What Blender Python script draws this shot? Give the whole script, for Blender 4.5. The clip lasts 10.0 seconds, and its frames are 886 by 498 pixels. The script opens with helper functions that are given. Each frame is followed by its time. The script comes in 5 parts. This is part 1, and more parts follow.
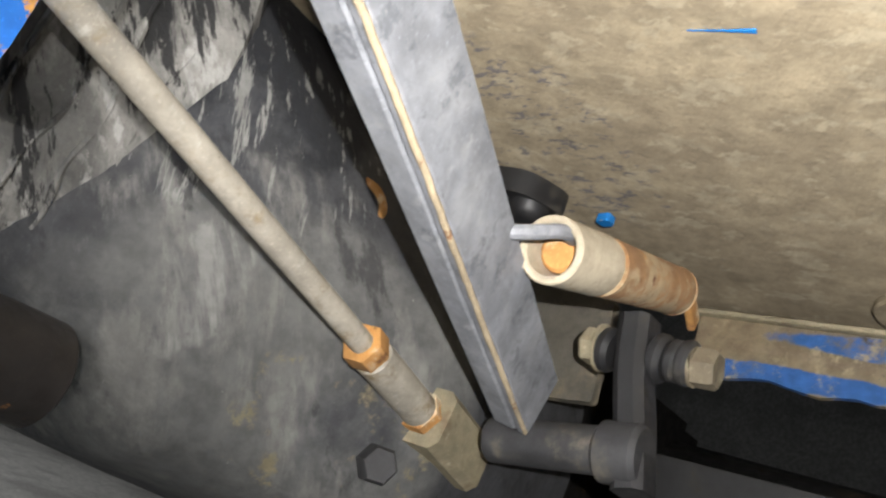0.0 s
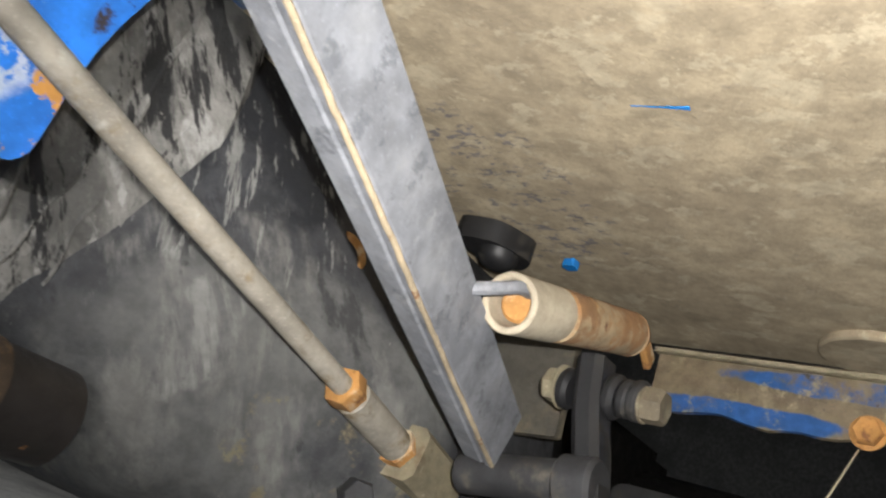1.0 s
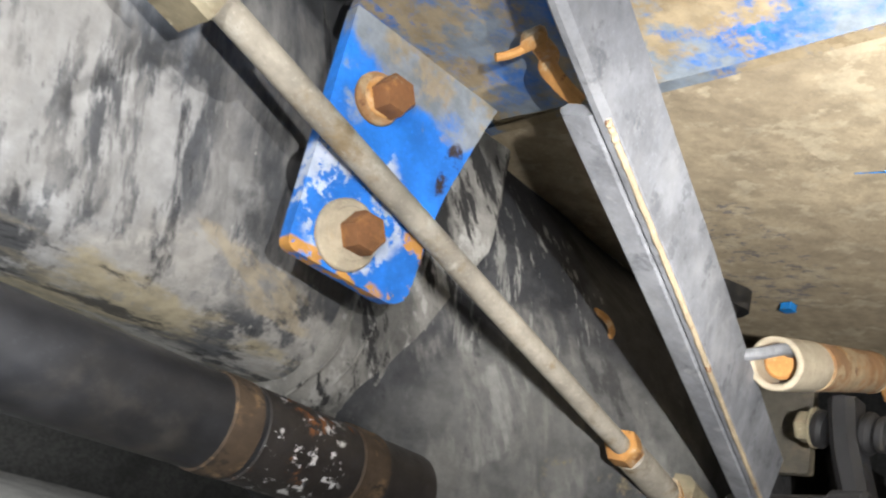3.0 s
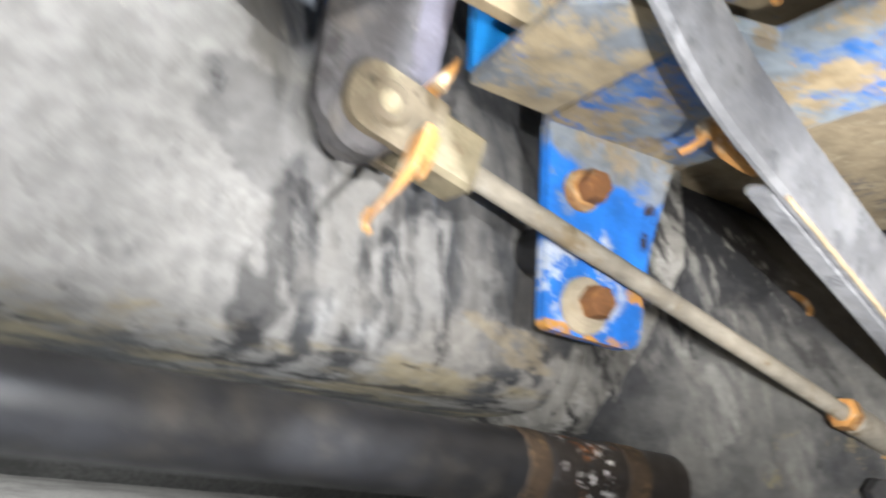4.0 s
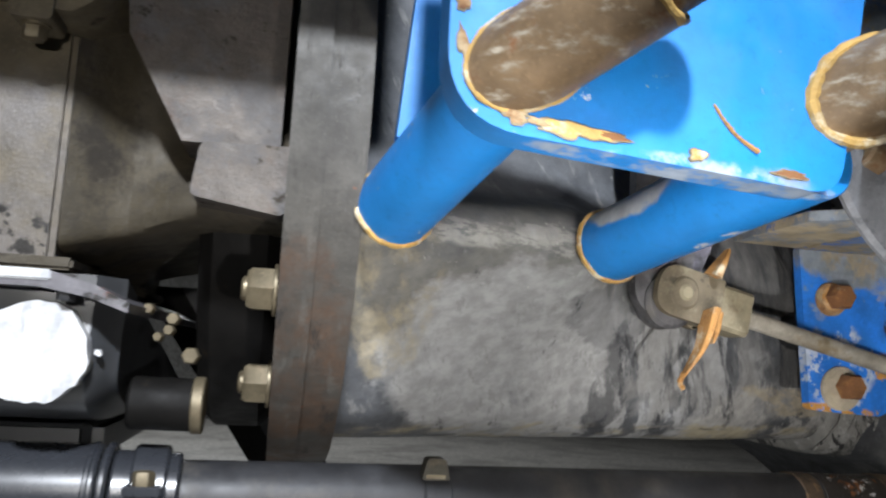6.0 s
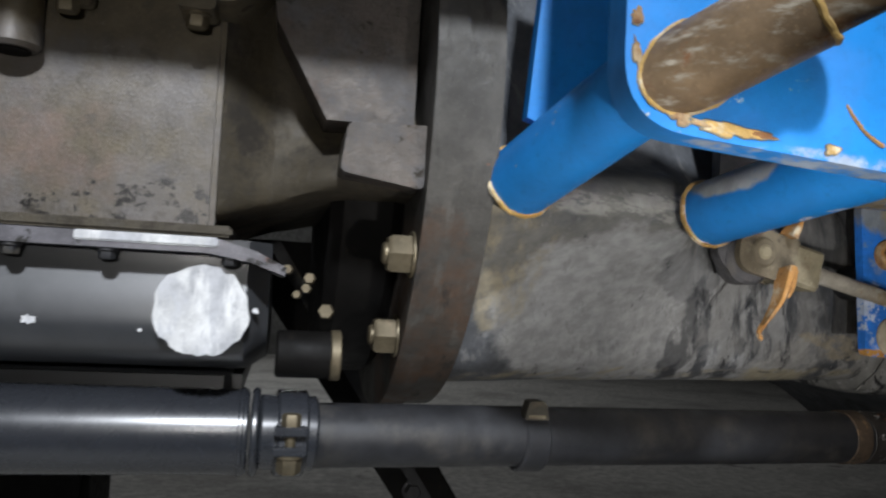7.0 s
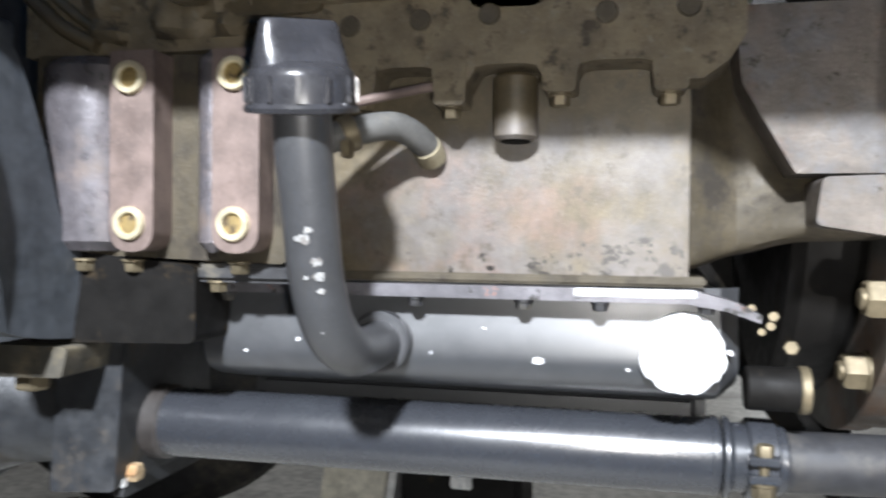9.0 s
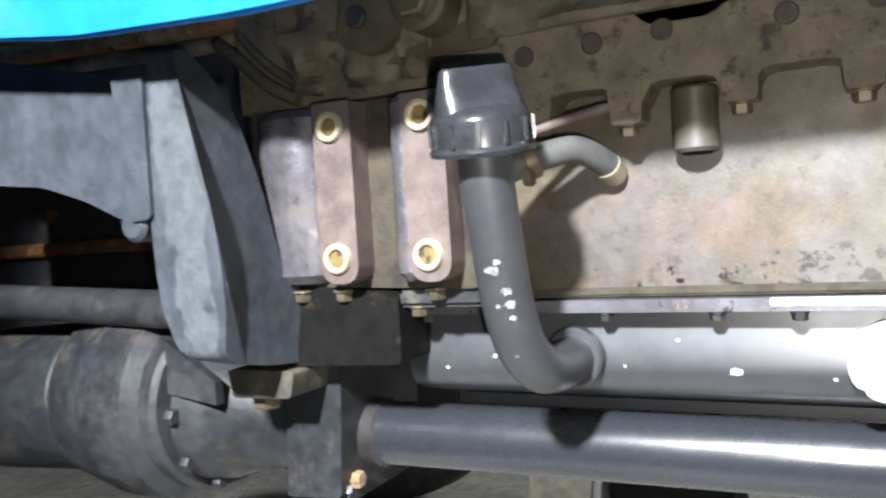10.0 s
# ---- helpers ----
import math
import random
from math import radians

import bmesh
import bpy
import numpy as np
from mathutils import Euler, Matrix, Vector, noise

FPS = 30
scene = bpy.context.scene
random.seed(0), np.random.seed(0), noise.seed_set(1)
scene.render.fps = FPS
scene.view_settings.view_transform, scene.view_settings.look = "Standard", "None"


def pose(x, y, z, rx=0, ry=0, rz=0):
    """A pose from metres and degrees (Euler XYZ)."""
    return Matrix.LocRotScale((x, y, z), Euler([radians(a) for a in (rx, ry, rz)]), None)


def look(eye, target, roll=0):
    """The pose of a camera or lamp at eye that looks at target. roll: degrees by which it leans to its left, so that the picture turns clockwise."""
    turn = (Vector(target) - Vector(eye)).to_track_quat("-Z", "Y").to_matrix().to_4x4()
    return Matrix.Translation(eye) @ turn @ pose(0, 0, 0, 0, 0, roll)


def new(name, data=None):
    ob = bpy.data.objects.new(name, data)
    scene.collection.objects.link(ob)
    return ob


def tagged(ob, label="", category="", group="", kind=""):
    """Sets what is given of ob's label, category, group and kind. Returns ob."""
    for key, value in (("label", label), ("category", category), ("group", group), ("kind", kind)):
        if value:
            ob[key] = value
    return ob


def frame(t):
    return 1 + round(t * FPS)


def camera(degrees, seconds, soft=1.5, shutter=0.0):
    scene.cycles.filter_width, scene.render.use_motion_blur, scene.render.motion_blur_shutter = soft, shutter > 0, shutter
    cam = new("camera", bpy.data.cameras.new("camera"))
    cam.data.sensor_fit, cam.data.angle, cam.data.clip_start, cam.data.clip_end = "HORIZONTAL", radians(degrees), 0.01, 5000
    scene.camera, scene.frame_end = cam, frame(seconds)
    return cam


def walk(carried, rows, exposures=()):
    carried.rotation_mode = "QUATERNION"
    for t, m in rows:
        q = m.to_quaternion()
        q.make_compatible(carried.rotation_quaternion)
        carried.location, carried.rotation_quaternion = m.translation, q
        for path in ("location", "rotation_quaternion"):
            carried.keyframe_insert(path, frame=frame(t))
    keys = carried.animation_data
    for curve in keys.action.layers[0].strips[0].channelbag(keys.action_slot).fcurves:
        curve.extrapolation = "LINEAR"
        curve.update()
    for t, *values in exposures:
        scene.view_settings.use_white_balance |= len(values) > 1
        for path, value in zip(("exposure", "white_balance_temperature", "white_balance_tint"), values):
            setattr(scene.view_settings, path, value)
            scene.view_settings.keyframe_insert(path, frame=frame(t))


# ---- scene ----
cam = camera(57.9, 10.0, soft=2.2, shutter=0.5)
PATH = [
    (0, (1.21, -0.217, 0.444), (2.634, 1.061, 1.026), 20.3),
    (0.5, (1.198, -0.239, 0.448), (2.629, 1.012, 1.069), 19.9),
    (1, (1.172, -0.255, 0.445), (2.585, 1.0, 1.101), 20.0),
    (1.5, (1.14, -0.255, 0.428), (2.488, 1.065, 1.092), 20.7),
    (2, (1.085, -0.245, 0.432), (2.355, 1.161, 1.074), 18.8),
    (2.5, (1.06, -0.244, 0.437), (2.295, 1.189, 1.087), 17.7),
    (2.7, (1.051, -0.246, 0.43), (2.26, 1.212, 1.072), 17.4),
    (3.8, (0.976, -0.31, 0.416), (1.921, 1.355, 0.992), 9.7),
    (4, (0.924, -0.327, 0.443), (1.806, 1.398, 0.939), 6.7),
    (4.5, (0.864, -0.349, 0.503), (1.681, 1.428, 0.919), 3.2),
    (5, (0.838, -0.398, 0.515), (1.495, 1.453, 0.893), 3.1),
    (5.5, (0.799, -0.49, 0.543), (1.232, 1.438, 0.851), 2.8),
    (5.7, (0.786, -0.515, 0.55), (1.161, 1.427, 0.848), 3.2),
    (7, (0.665, -0.581, 0.57), (1.058, 1.377, 0.672), 3.1),
    (7.5, (0.627, -0.604, 0.578), (0.904, 1.376, 0.646), 3.6),
    (8, (0.61, -0.62, 0.612), (0.664, 1.379, 0.609), 3.6),
    (8.5, (0.587, -0.637, 0.621), (0.375, 1.352, 0.602), 2.3),
    (9, (0.572, -0.649, 0.636), (0.118, 1.299, 0.605), 0.6),
    (9.5, (0.573, -0.66, 0.645), (-0.151, 1.204, 0.618), -1.5),
    (10, (0.586, -0.671, 0.666), (-0.319, 1.111, 0.613), -3.6),
]
walk(cam, [(t, look(eye, target, roll)) for t, eye, target, roll in PATH],
     [(0, 0.05), (1.0, -0.2), (1.7, -0.25), (2.7, -0.08), (3.8, 0.0), (4.5, 0.12), (5.0, -0.1), (5.5, -0.78), (5.7, -0.95), (6.8, -1.88), (7.5, -1.98), (8.0, -1.2), (8.6, -0.45), (9.0, -0.2), (10, 0.0)])

# ---- world, lights ----
world = bpy.data.worlds.new("workshop_air")
scene.world = world
world.use_nodes = True
world.node_tree.nodes["Background"].inputs[0].default_value = (0.75, 0.85, 1.0, 1)
world.node_tree.nodes["Background"].inputs[1].default_value = 0.004


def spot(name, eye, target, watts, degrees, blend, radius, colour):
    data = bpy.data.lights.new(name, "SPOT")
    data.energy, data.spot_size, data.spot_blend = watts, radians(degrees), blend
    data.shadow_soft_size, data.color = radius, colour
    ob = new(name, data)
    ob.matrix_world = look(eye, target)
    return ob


def area(name, eye, target, watts, size, colour):
    data = bpy.data.lights.new(name, "AREA")
    data.energy, data.size, data.color = watts, size, colour
    ob = new(name, data)
    ob.matrix_world = look(eye, target)
    return ob


# four fixed spots standing in for the hand torch carried along, rear to front
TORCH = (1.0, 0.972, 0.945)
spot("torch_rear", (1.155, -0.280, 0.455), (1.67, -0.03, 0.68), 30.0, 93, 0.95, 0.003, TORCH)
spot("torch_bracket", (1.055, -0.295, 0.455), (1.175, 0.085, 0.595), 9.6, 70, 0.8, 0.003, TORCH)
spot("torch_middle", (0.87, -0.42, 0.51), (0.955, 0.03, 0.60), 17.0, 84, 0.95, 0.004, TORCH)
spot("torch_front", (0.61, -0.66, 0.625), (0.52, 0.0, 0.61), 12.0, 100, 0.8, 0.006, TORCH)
# a work lamp shining on the engine, plus two added fills: far side, overhead
spot("work_lamp", (0.64, -2.6, 2.23), (0.36, 0.0, 0.62), 1950.0, 31.5, 0.4, 0.10, (0.87, 0.92, 1.0))
area("far_floor_fill", (0.5, 4.8, 2.6), (0.5, 1.4, 0.0), 95.0, 1.4, (0.95, 0.97, 1.0))
area("overhead_fill", (0.3, -1.6, 3.2), (0.5, -0.2, 0.5), 8.0, 1.2, (0.98, 0.97, 0.94))


# ---- materials ----
def surf(name, base, rough=0.6, metal=0.0, layers=(), bump=(), spec=0.5, grain=0.5, waver=1.0):
    """Layers: dict(col, scale, lo, hi, stretch, lean, rough, metal, at, size, seed). bump: (scale, strength, metres) rows."""
    m = bpy.data.materials.new(name)
    m.use_nodes = True
    nt = m.node_tree
    bsdf = nt.nodes["Principled BSDF"]
    geo = nt.nodes.new("ShaderNodeNewGeometry")
    where = geo.outputs["Position"]

    def noise_of(scale, stretch=(1, 1, 1), seed=0.0, detail=7.0, crisp=0.62, lean=0.0):
        turn = nt.nodes.new("ShaderNodeMapping")
        turn.inputs["Rotation"].default_value = (0, radians(lean), 0)
        nt.links.new(where, turn.inputs["Vector"])
        mp = nt.nodes.new("ShaderNodeMapping")
        mp.inputs["Scale"].default_value = stretch
        mp.inputs["Location"].default_value = (seed, seed * 1.7, -seed)
        nt.links.new(turn.outputs[0], mp.inputs["Vector"])
        n = nt.nodes.new("ShaderNodeTexNoise")
        n.inputs["Scale"].default_value = scale
        n.inputs["Detail"].default_value = detail
        n.inputs["Roughness"].default_value = crisp
        nt.links.new(mp.outputs[0], n.inputs["Vector"])
        return n.outputs[0]

    def ramp(value, lo, hi):
        r = nt.nodes.new("ShaderNodeMapRange")
        r.interpolation_type = "SMOOTHSTEP"
        r.inputs[1].default_value, r.inputs[2].default_value = lo, hi
        nt.links.new(value, r.inputs[0])
        return r.outputs[0]

    def times(a, b):
        k = nt.nodes.new("ShaderNodeMath")
        k.operation = "MULTIPLY"
        nt.links.new(a, k.inputs[0])
        nt.links.new(b, k.inputs[1])
        return k.outputs[0]

    def mix_colour(a, b, f):
        k = nt.nodes.new("ShaderNodeMix")
        k.data_type = "RGBA"
        nt.links.new(f, k.inputs[0])
        nt.links.new(a, k.inputs[6])
        nt.links.new(b, k.inputs[7])
        return k.outputs[2]

    def mix_value(a, b, f):
        k = nt.nodes.new("ShaderNodeMix")
        nt.links.new(f, k.inputs[0])
        nt.links.new(a, k.inputs[2])
        nt.links.new(b, k.inputs[3])
        return k.outputs[0]

    def rgb(c):
        k = nt.nodes.new("ShaderNodeRGB")
        k.outputs[0].default_value = (*c, 1)
        return k.outputs[0]

    def val(v):
        k = nt.nodes.new("ShaderNodeValue")
        k.outputs[0].default_value = v
        return k.outputs[0]

    # grain: the base colour wavers a little at two scales
    dark = rgb([c * (1 - 0.28 * waver) for c in base])
    light = rgb([min(1, c * (1 + 0.25 * waver)) for c in base])
    col = mix_colour(dark, light, ramp(noise_of(38, seed=3.1), 0.3, 0.7))
    col = mix_colour(col, rgb([c * 0.8 for c in base]), ramp(noise_of(190, seed=5.2), 0.5, 0.8))
    col = mix_colour(col, rgb([min(1, c * 1.6) for c in base]), times(ramp(noise_of(420, seed=6.6, detail=3.0), 0.55, 0.75), val(grain)))
    rgh = mix_value(val(max(0.05, rough - 0.08 * waver)), val(min(1, rough + 0.1 * waver)), ramp(noise_of(60, seed=8.8), 0.3, 0.7))
    met = val(metal)
    for k, la in enumerate(layers):
        f = ramp(noise_of(la.get("scale", 10), la.get("stretch", (1, 1, 1)), la.get("seed", 11.3 * (k + 1)), la.get("detail", 9.0), la.get("crisp", 0.70), la.get("lean", 0.0)), la.get("lo", 0.5), la.get("hi", 0.6))
        if "at" in la:
            sub = nt.nodes.new("ShaderNodeVectorMath")
            sub.operation = "SUBTRACT"
            sub.inputs[1].default_value = la["at"]
            nt.links.new(where, sub.inputs[0])
            div = nt.nodes.new("ShaderNodeVectorMath")
            div.operation = "DIVIDE"
            div.inputs[1].default_value = la["size"]
            nt.links.new(sub.outputs[0], div.inputs[0])
            ln = nt.nodes.new("ShaderNodeVectorMath")
            ln.operation = "LENGTH"
            nt.links.new(div.outputs[0], ln.inputs[0])
            wob = nt.nodes.new("ShaderNodeMath")
            wob.operation = "ADD"
            jag = nt.nodes.new("ShaderNodeMath")
            jag.operation = "MULTIPLY_ADD"
            jag.inputs[1].default_value, jag.inputs[2].default_value = la.get("jag", 0.9), -0.5 * la.get("jag", 0.9)
            nt.links.new(noise_of(la.get("jagscale", 30), seed=2.2 * k), jag.inputs[0])
            nt.links.new(ln.outputs["Value"], wob.inputs[0])
            nt.links.new(jag.outputs[0], wob.inputs[1])
            f = times(f, ramp(wob.outputs[0], 1.05, 0.85))
        if "amount" in la:
            f = times(f, val(la["amount"]))
        c = la["col"]
        two = mix_colour(rgb([v * 0.75 for v in c]), rgb([min(1, v * 1.15) for v in c]), ramp(noise_of(70, seed=k + 20.0), 0.3, 0.7))
        col = mix_colour(col, two, f)
        rgh = mix_value(rgh, val(la.get("rough", 0.9)), f)
        met = mix_value(met, val(la.get("metal", 0.0)), f)
    nt.links.new(col, bsdf.inputs["Base Color"])
    nt.links.new(rgh, bsdf.inputs["Roughness"])
    nt.links.new(met, bsdf.inputs["Metallic"])
    bsdf.inputs["Specular IOR Level"].default_value = spec
    last = None
    for scale, strength, metres in bump:
        b = nt.nodes.new("ShaderNodeBump")
        b.inputs["Strength"].default_value, b.inputs["Distance"].default_value = strength, metres
        nt.links.new(noise_of(scale, seed=scale * 0.1), b.inputs["Height"])
        if last:
            nt.links.new(last, b.inputs["Normal"])
        last = b.outputs[0]
    if last:
        nt.links.new(last, bsdf.inputs["Normal"])
    return m


MUD, TAN, RUST, ORANGE = (0.345, 0.347, 0.345), (0.44, 0.36, 0.23), (0.17, 0.075, 0.028), (0.50, 0.25, 0.06)
BLUE = (0.010, 0.203, 0.575)
CAST = [(45, 0.35, 0.0025), (110, 0.3, 0.0014), (420, 0.4, 0.0005)]

m_housing = surf("grey_paint_with_dried_mud", (0.082, 0.086, 0.093), 0.62, 0, [
    dict(col=(0.20, 0.195, 0.175), scale=9, lo=0.30, hi=0.52, at=(0.915, 0.02, 0.618), size=(0.15, 0.3, 0.055), jag=0.8, amount=0.75),
    # pale muddy line on the ridge, with the ridge highlight put into colour
    dict(col=(0.33, 0.325, 0.30), scale=30, lo=0.50, hi=0.57, stretch=(0.6, 1, 1.8), lean=-10, at=(0.93, -0.01, 0.640), size=(0.10, 0.3, 0.012), jag=1.2, amount=0.7),
    dict(col=MUD, scale=6, lo=0.26, hi=0.46, stretch=(1.6, 1, 0.7), lean=24, at=(0.945, 0.05, 0.553), size=(0.118, 0.3, 0.075), jag=0.8, amount=0.92),
    dict(col=MUD, scale=20, lo=0.45, hi=0.52, stretch=(2.4, 1, 0.32), lean=24, at=(1.09, 0.12, 0.535), size=(0.16, 0.3, 0.075), jag=1.0, amount=0.9),
    dict(col=(0.27, 0.266, 0.258), scale=14, lo=0.42, hi=0.60, stretch=(1.8, 1, 0.5), lean=20, at=(1.18, 0.15, 0.60), size=(0.18, 0.3, 0.10), jag=1.0, seed=41.0, amount=0.75),
    dict(col=(0.37, 0.36, 0.34), scale=16, lo=0.46, hi=0.53, stretch=(1.3, 1, 0.8), lean=40, at=(1.27, 0.17, 0.512), size=(0.12, 0.3, 0.036), jag=1.3, amount=0.9),
    dict(col=(0.40, 0.34, 0.24), scale=16, lo=0.50, hi=0.60, stretch=(0.5, 1, 2.0), lean=-14, at=(1.25, 0.17, 0.53), size=(0.10, 0.3, 0.016), jag=1.2, amount=0.7),
    dict(col=(0.34, 0.30, 0.21), scale=14, lo=0.46, hi=0.6, stretch=(0.6, 1, 2.0), at=(1.1, 0.16, 0.487), size=(0.4, 0.4, 0.020), jag=1.2),
    dict(col=(0.36, 0.31, 0.21), scale=10, lo=0.44, hi=0.58, stretch=(1.5, 1, 0.6), lean=18, at=(0.835, -0.03, 0.595), size=(0.035, 0.3, 0.06), jag=1.0, amount=0.7),
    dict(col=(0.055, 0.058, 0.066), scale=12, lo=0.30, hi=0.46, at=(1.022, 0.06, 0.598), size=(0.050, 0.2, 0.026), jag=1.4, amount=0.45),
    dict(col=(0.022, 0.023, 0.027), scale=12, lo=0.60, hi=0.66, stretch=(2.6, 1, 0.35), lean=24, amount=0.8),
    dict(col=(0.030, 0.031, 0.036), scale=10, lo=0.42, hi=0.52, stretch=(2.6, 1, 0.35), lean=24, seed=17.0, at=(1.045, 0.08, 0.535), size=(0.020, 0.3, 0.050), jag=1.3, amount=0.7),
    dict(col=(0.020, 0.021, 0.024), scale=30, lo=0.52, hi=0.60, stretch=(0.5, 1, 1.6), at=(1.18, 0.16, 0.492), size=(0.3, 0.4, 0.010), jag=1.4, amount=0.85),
    dict(col=(0.22, 0.22, 0.215), scale=42, lo=0.56, hi=0.63, stretch=(2.2, 1, 0.4), lean=24, seed=31.0, amount=0.6),
    dict(col=(0.50, 0.49, 0.45), scale=90, lo=0.66, hi=0.70, stretch=(1.6, 1, 0.6), lean=24, seed=61.0, amount=0.7),
], CAST)
m_gearbox = surf("dark_casting_with_dry_mud", (0.031, 0.0325, 0.036), 0.75, 0, [
    dict(col=(0.098, 0.099, 0.096), scale=7, lo=0.30, hi=0.50, at=(1.545, 0.15, 0.48), size=(0.15, 0.3, 0.11), jag=0.6, jagscale=14, amount=0.92),
    dict(col=(0.165, 0.162, 0.152), scale=13, lo=0.48, hi=0.62, stretch=(1.8, 1, 0.6), lean=28, seed=12.0, at=(1.52, 0.15, 0.50), size=(0.15, 0.3, 0.12), amount=0.75),
    dict(col=(0.016, 0.016, 0.018), scale=16, lo=0.56, hi=0.64, stretch=(1.6, 1, 0.6), lean=35, seed=4.4, amount=0.7),
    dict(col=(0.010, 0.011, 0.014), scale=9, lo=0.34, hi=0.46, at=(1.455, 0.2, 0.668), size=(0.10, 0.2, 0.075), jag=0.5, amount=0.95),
    dict(col=(0.19, 0.19, 0.18), scale=52, lo=0.55, hi=0.61, stretch=(2.4, 1, 0.30), lean=10, at=(1.455, 0.2, 0.625), size=(0.11, 0.2, 0.075), jag=1.0, amount=0.9),
    dict(col=(0.28, 0.275, 0.26), scale=40, lo=0.42, hi=0.62, stretch=(2.4, 1, 0.3), lean=32, at=(1.470, 0.18, 0.520), size=(0.020, 0.2, 0.045), jag=1.6, amount=0.45),
    dict(col=(0.17, 0.145, 0.09), scale=30, lo=0.56, hi=0.66, at=(1.58, 0.12, 0.46), size=(0.1, 0.2, 0.06)),
    dict(col=(0.26, 0.255, 0.24), scale=120, lo=0.68, hi=0.72, amount=0.7),
], [(26, 0.5, 0.005), (75, 0.5, 0.0025), (260, 0.5, 0.0008)])
m_rim = surf("layered_dry_mud", (0.10, 0.099, 0.094), 0.85, 0, [
    dict(col=(0.21, 0.205, 0.19), scale=16, lo=0.42, hi=0.56, stretch=(1.7, 1, 0.7), lean=34),
    dict(col=(0.33, 0.325, 0.31), scale=34, lo=0.54, hi=0.62, stretch=(1.6, 1, 0.7), lean=34, seed=2.0, amount=0.8),
    dict(col=(0.013, 0.013, 0.014), scale=15, lo=0.535, hi=0.575, stretch=(2.4, 1, 0.45), lean=34, seed=5.0, amount=0.95),
    dict(col=(0.013, 0.013, 0.014), scale=38, lo=0.58, hi=0.62, stretch=(2.0, 1, 0.6), lean=34, seed=8.0, amount=0.9),
    dict(col=(0.26, 0.25, 0.23), scale=70, lo=0.64, hi=0.70)], [(40, 0.7, 0.005), (110, 0.6, 0.0025), (300, 0.5, 0.001)])
m_lilac = surf("lilac_grey_primer", (0.115, 0.108, 0.135), 0.6, 0, [dict(col=(0.06, 0.058, 0.06), scale=14, lo=0.5, hi=0.62), dict(col=(0.20, 0.18, 0.17), scale=60, lo=0.64, hi=0.70)], [(140, 0.4, 0.0008)])
m_channel_dust = surf("sandy_dust_on_blue_steel", (0.32, 0.265, 0.175), 0.85, 0, [dict(col=(0.19, 0.215, 0.245), scale=20, lo=0.50, hi=0.60), dict(col=(0.02, 0.13, 0.42), scale=24, lo=0.60, hi=0.66, seed=4.0), dict(col=(0.40, 0.33, 0.22), scale=50, lo=0.56, hi=0.64)], [(90, 0.5, 0.0015), (300, 0.5, 0.0008)])
m_channel = surf("blue_channel_under_dust", (0.15, 0.118, 0.072), 0.85, 0, [
    dict(col=(0.018, 0.085, 0.26), scale=16, lo=0.38, hi=0.52, at=(1.87, -0.12, 0.662), size=(0.5, 0.115, 0.010), jag=0.8),
    dict(col=(0.018, 0.08, 0.25), scale=18, lo=0.34, hi=0.50, at=(1.87, -0.02, 0.628), size=(0.5, 0.10, 0.010), jag=0.9),
    dict(col=(0.06, 0.05, 0.04), scale=40, lo=0.60, hi=0.66), dict(col=(0.27, 0.22, 0.14), scale=30, lo=0.54, hi=0.66)], [(90, 0.6, 0.002), (300, 0.5, 0.0008)])
m_tube = surf("black_filler_tube", (0.050, 0.051, 0.054), 0.42, 0.1, [dict(col=(0.06, 0.058, 0.055), scale=20, lo=0.54, hi=0.7, rough=0.45, amount=0.6), dict(col=(0.30, 0.29, 0.27), scale=90, lo=0.72, hi=0.74)], [(260, 0.10, 0.0004)], spec=0.7, waver=0.3)
m_tube_rear = surf("dusty_black_tube", (0.024, 0.0245, 0.027), 0.45, 0.0, [dict(col=(0.085, 0.076, 0.064), scale=16, lo=0.50, hi=0.70, rough=0.7, amount=0.5), dict(col=(0.16, 0.13, 0.10), scale=80, lo=0.68, hi=0.72)], [(200, 0.2, 0.0005)])
m_flange = surf("weathered_grey_flange", (0.052, 0.049, 0.043), 0.6, 0.15, [
    dict(col=(0.075, 0.045, 0.028), scale=12, lo=0.40, hi=0.60, at=(0.775, 0.03, 0.53), size=(0.05, 0.2, 0.10), jag=0.6),
    dict(col=(0.085, 0.08, 0.07), scale=30, lo=0.54, hi=0.64, stretch=(3, 1, 0.6), amount=0.7),
    dict(col=(0.35, 0.32, 0.26), scale=70, lo=0.69, hi=0.72),
    dict(col=(0.02, 0.018, 0.016), scale=26, lo=0.58, hi=0.66, stretch=(3, 1, 0.5), amount=0.8),
    dict(col=(0.16, 0.06, 0.03), scale=45, lo=0.66, hi=0.7)], CAST)
# oily casting darkened: shade of flare and recesses is put into the colour
m_shaded_grime = surf("oily_shaded_casting", (0.050, 0.040, 0.024), 0.62, 0.05, [dict(col=(0.025, 0.020, 0.014), scale=20, lo=0.5, hi=0.66), dict(col=(0.085, 0.072, 0.052), scale=70, lo=0.58, hi=0.68, amount=0.7)], [(130, 0.5, 0.0014), (420, 0.5, 0.0008)])
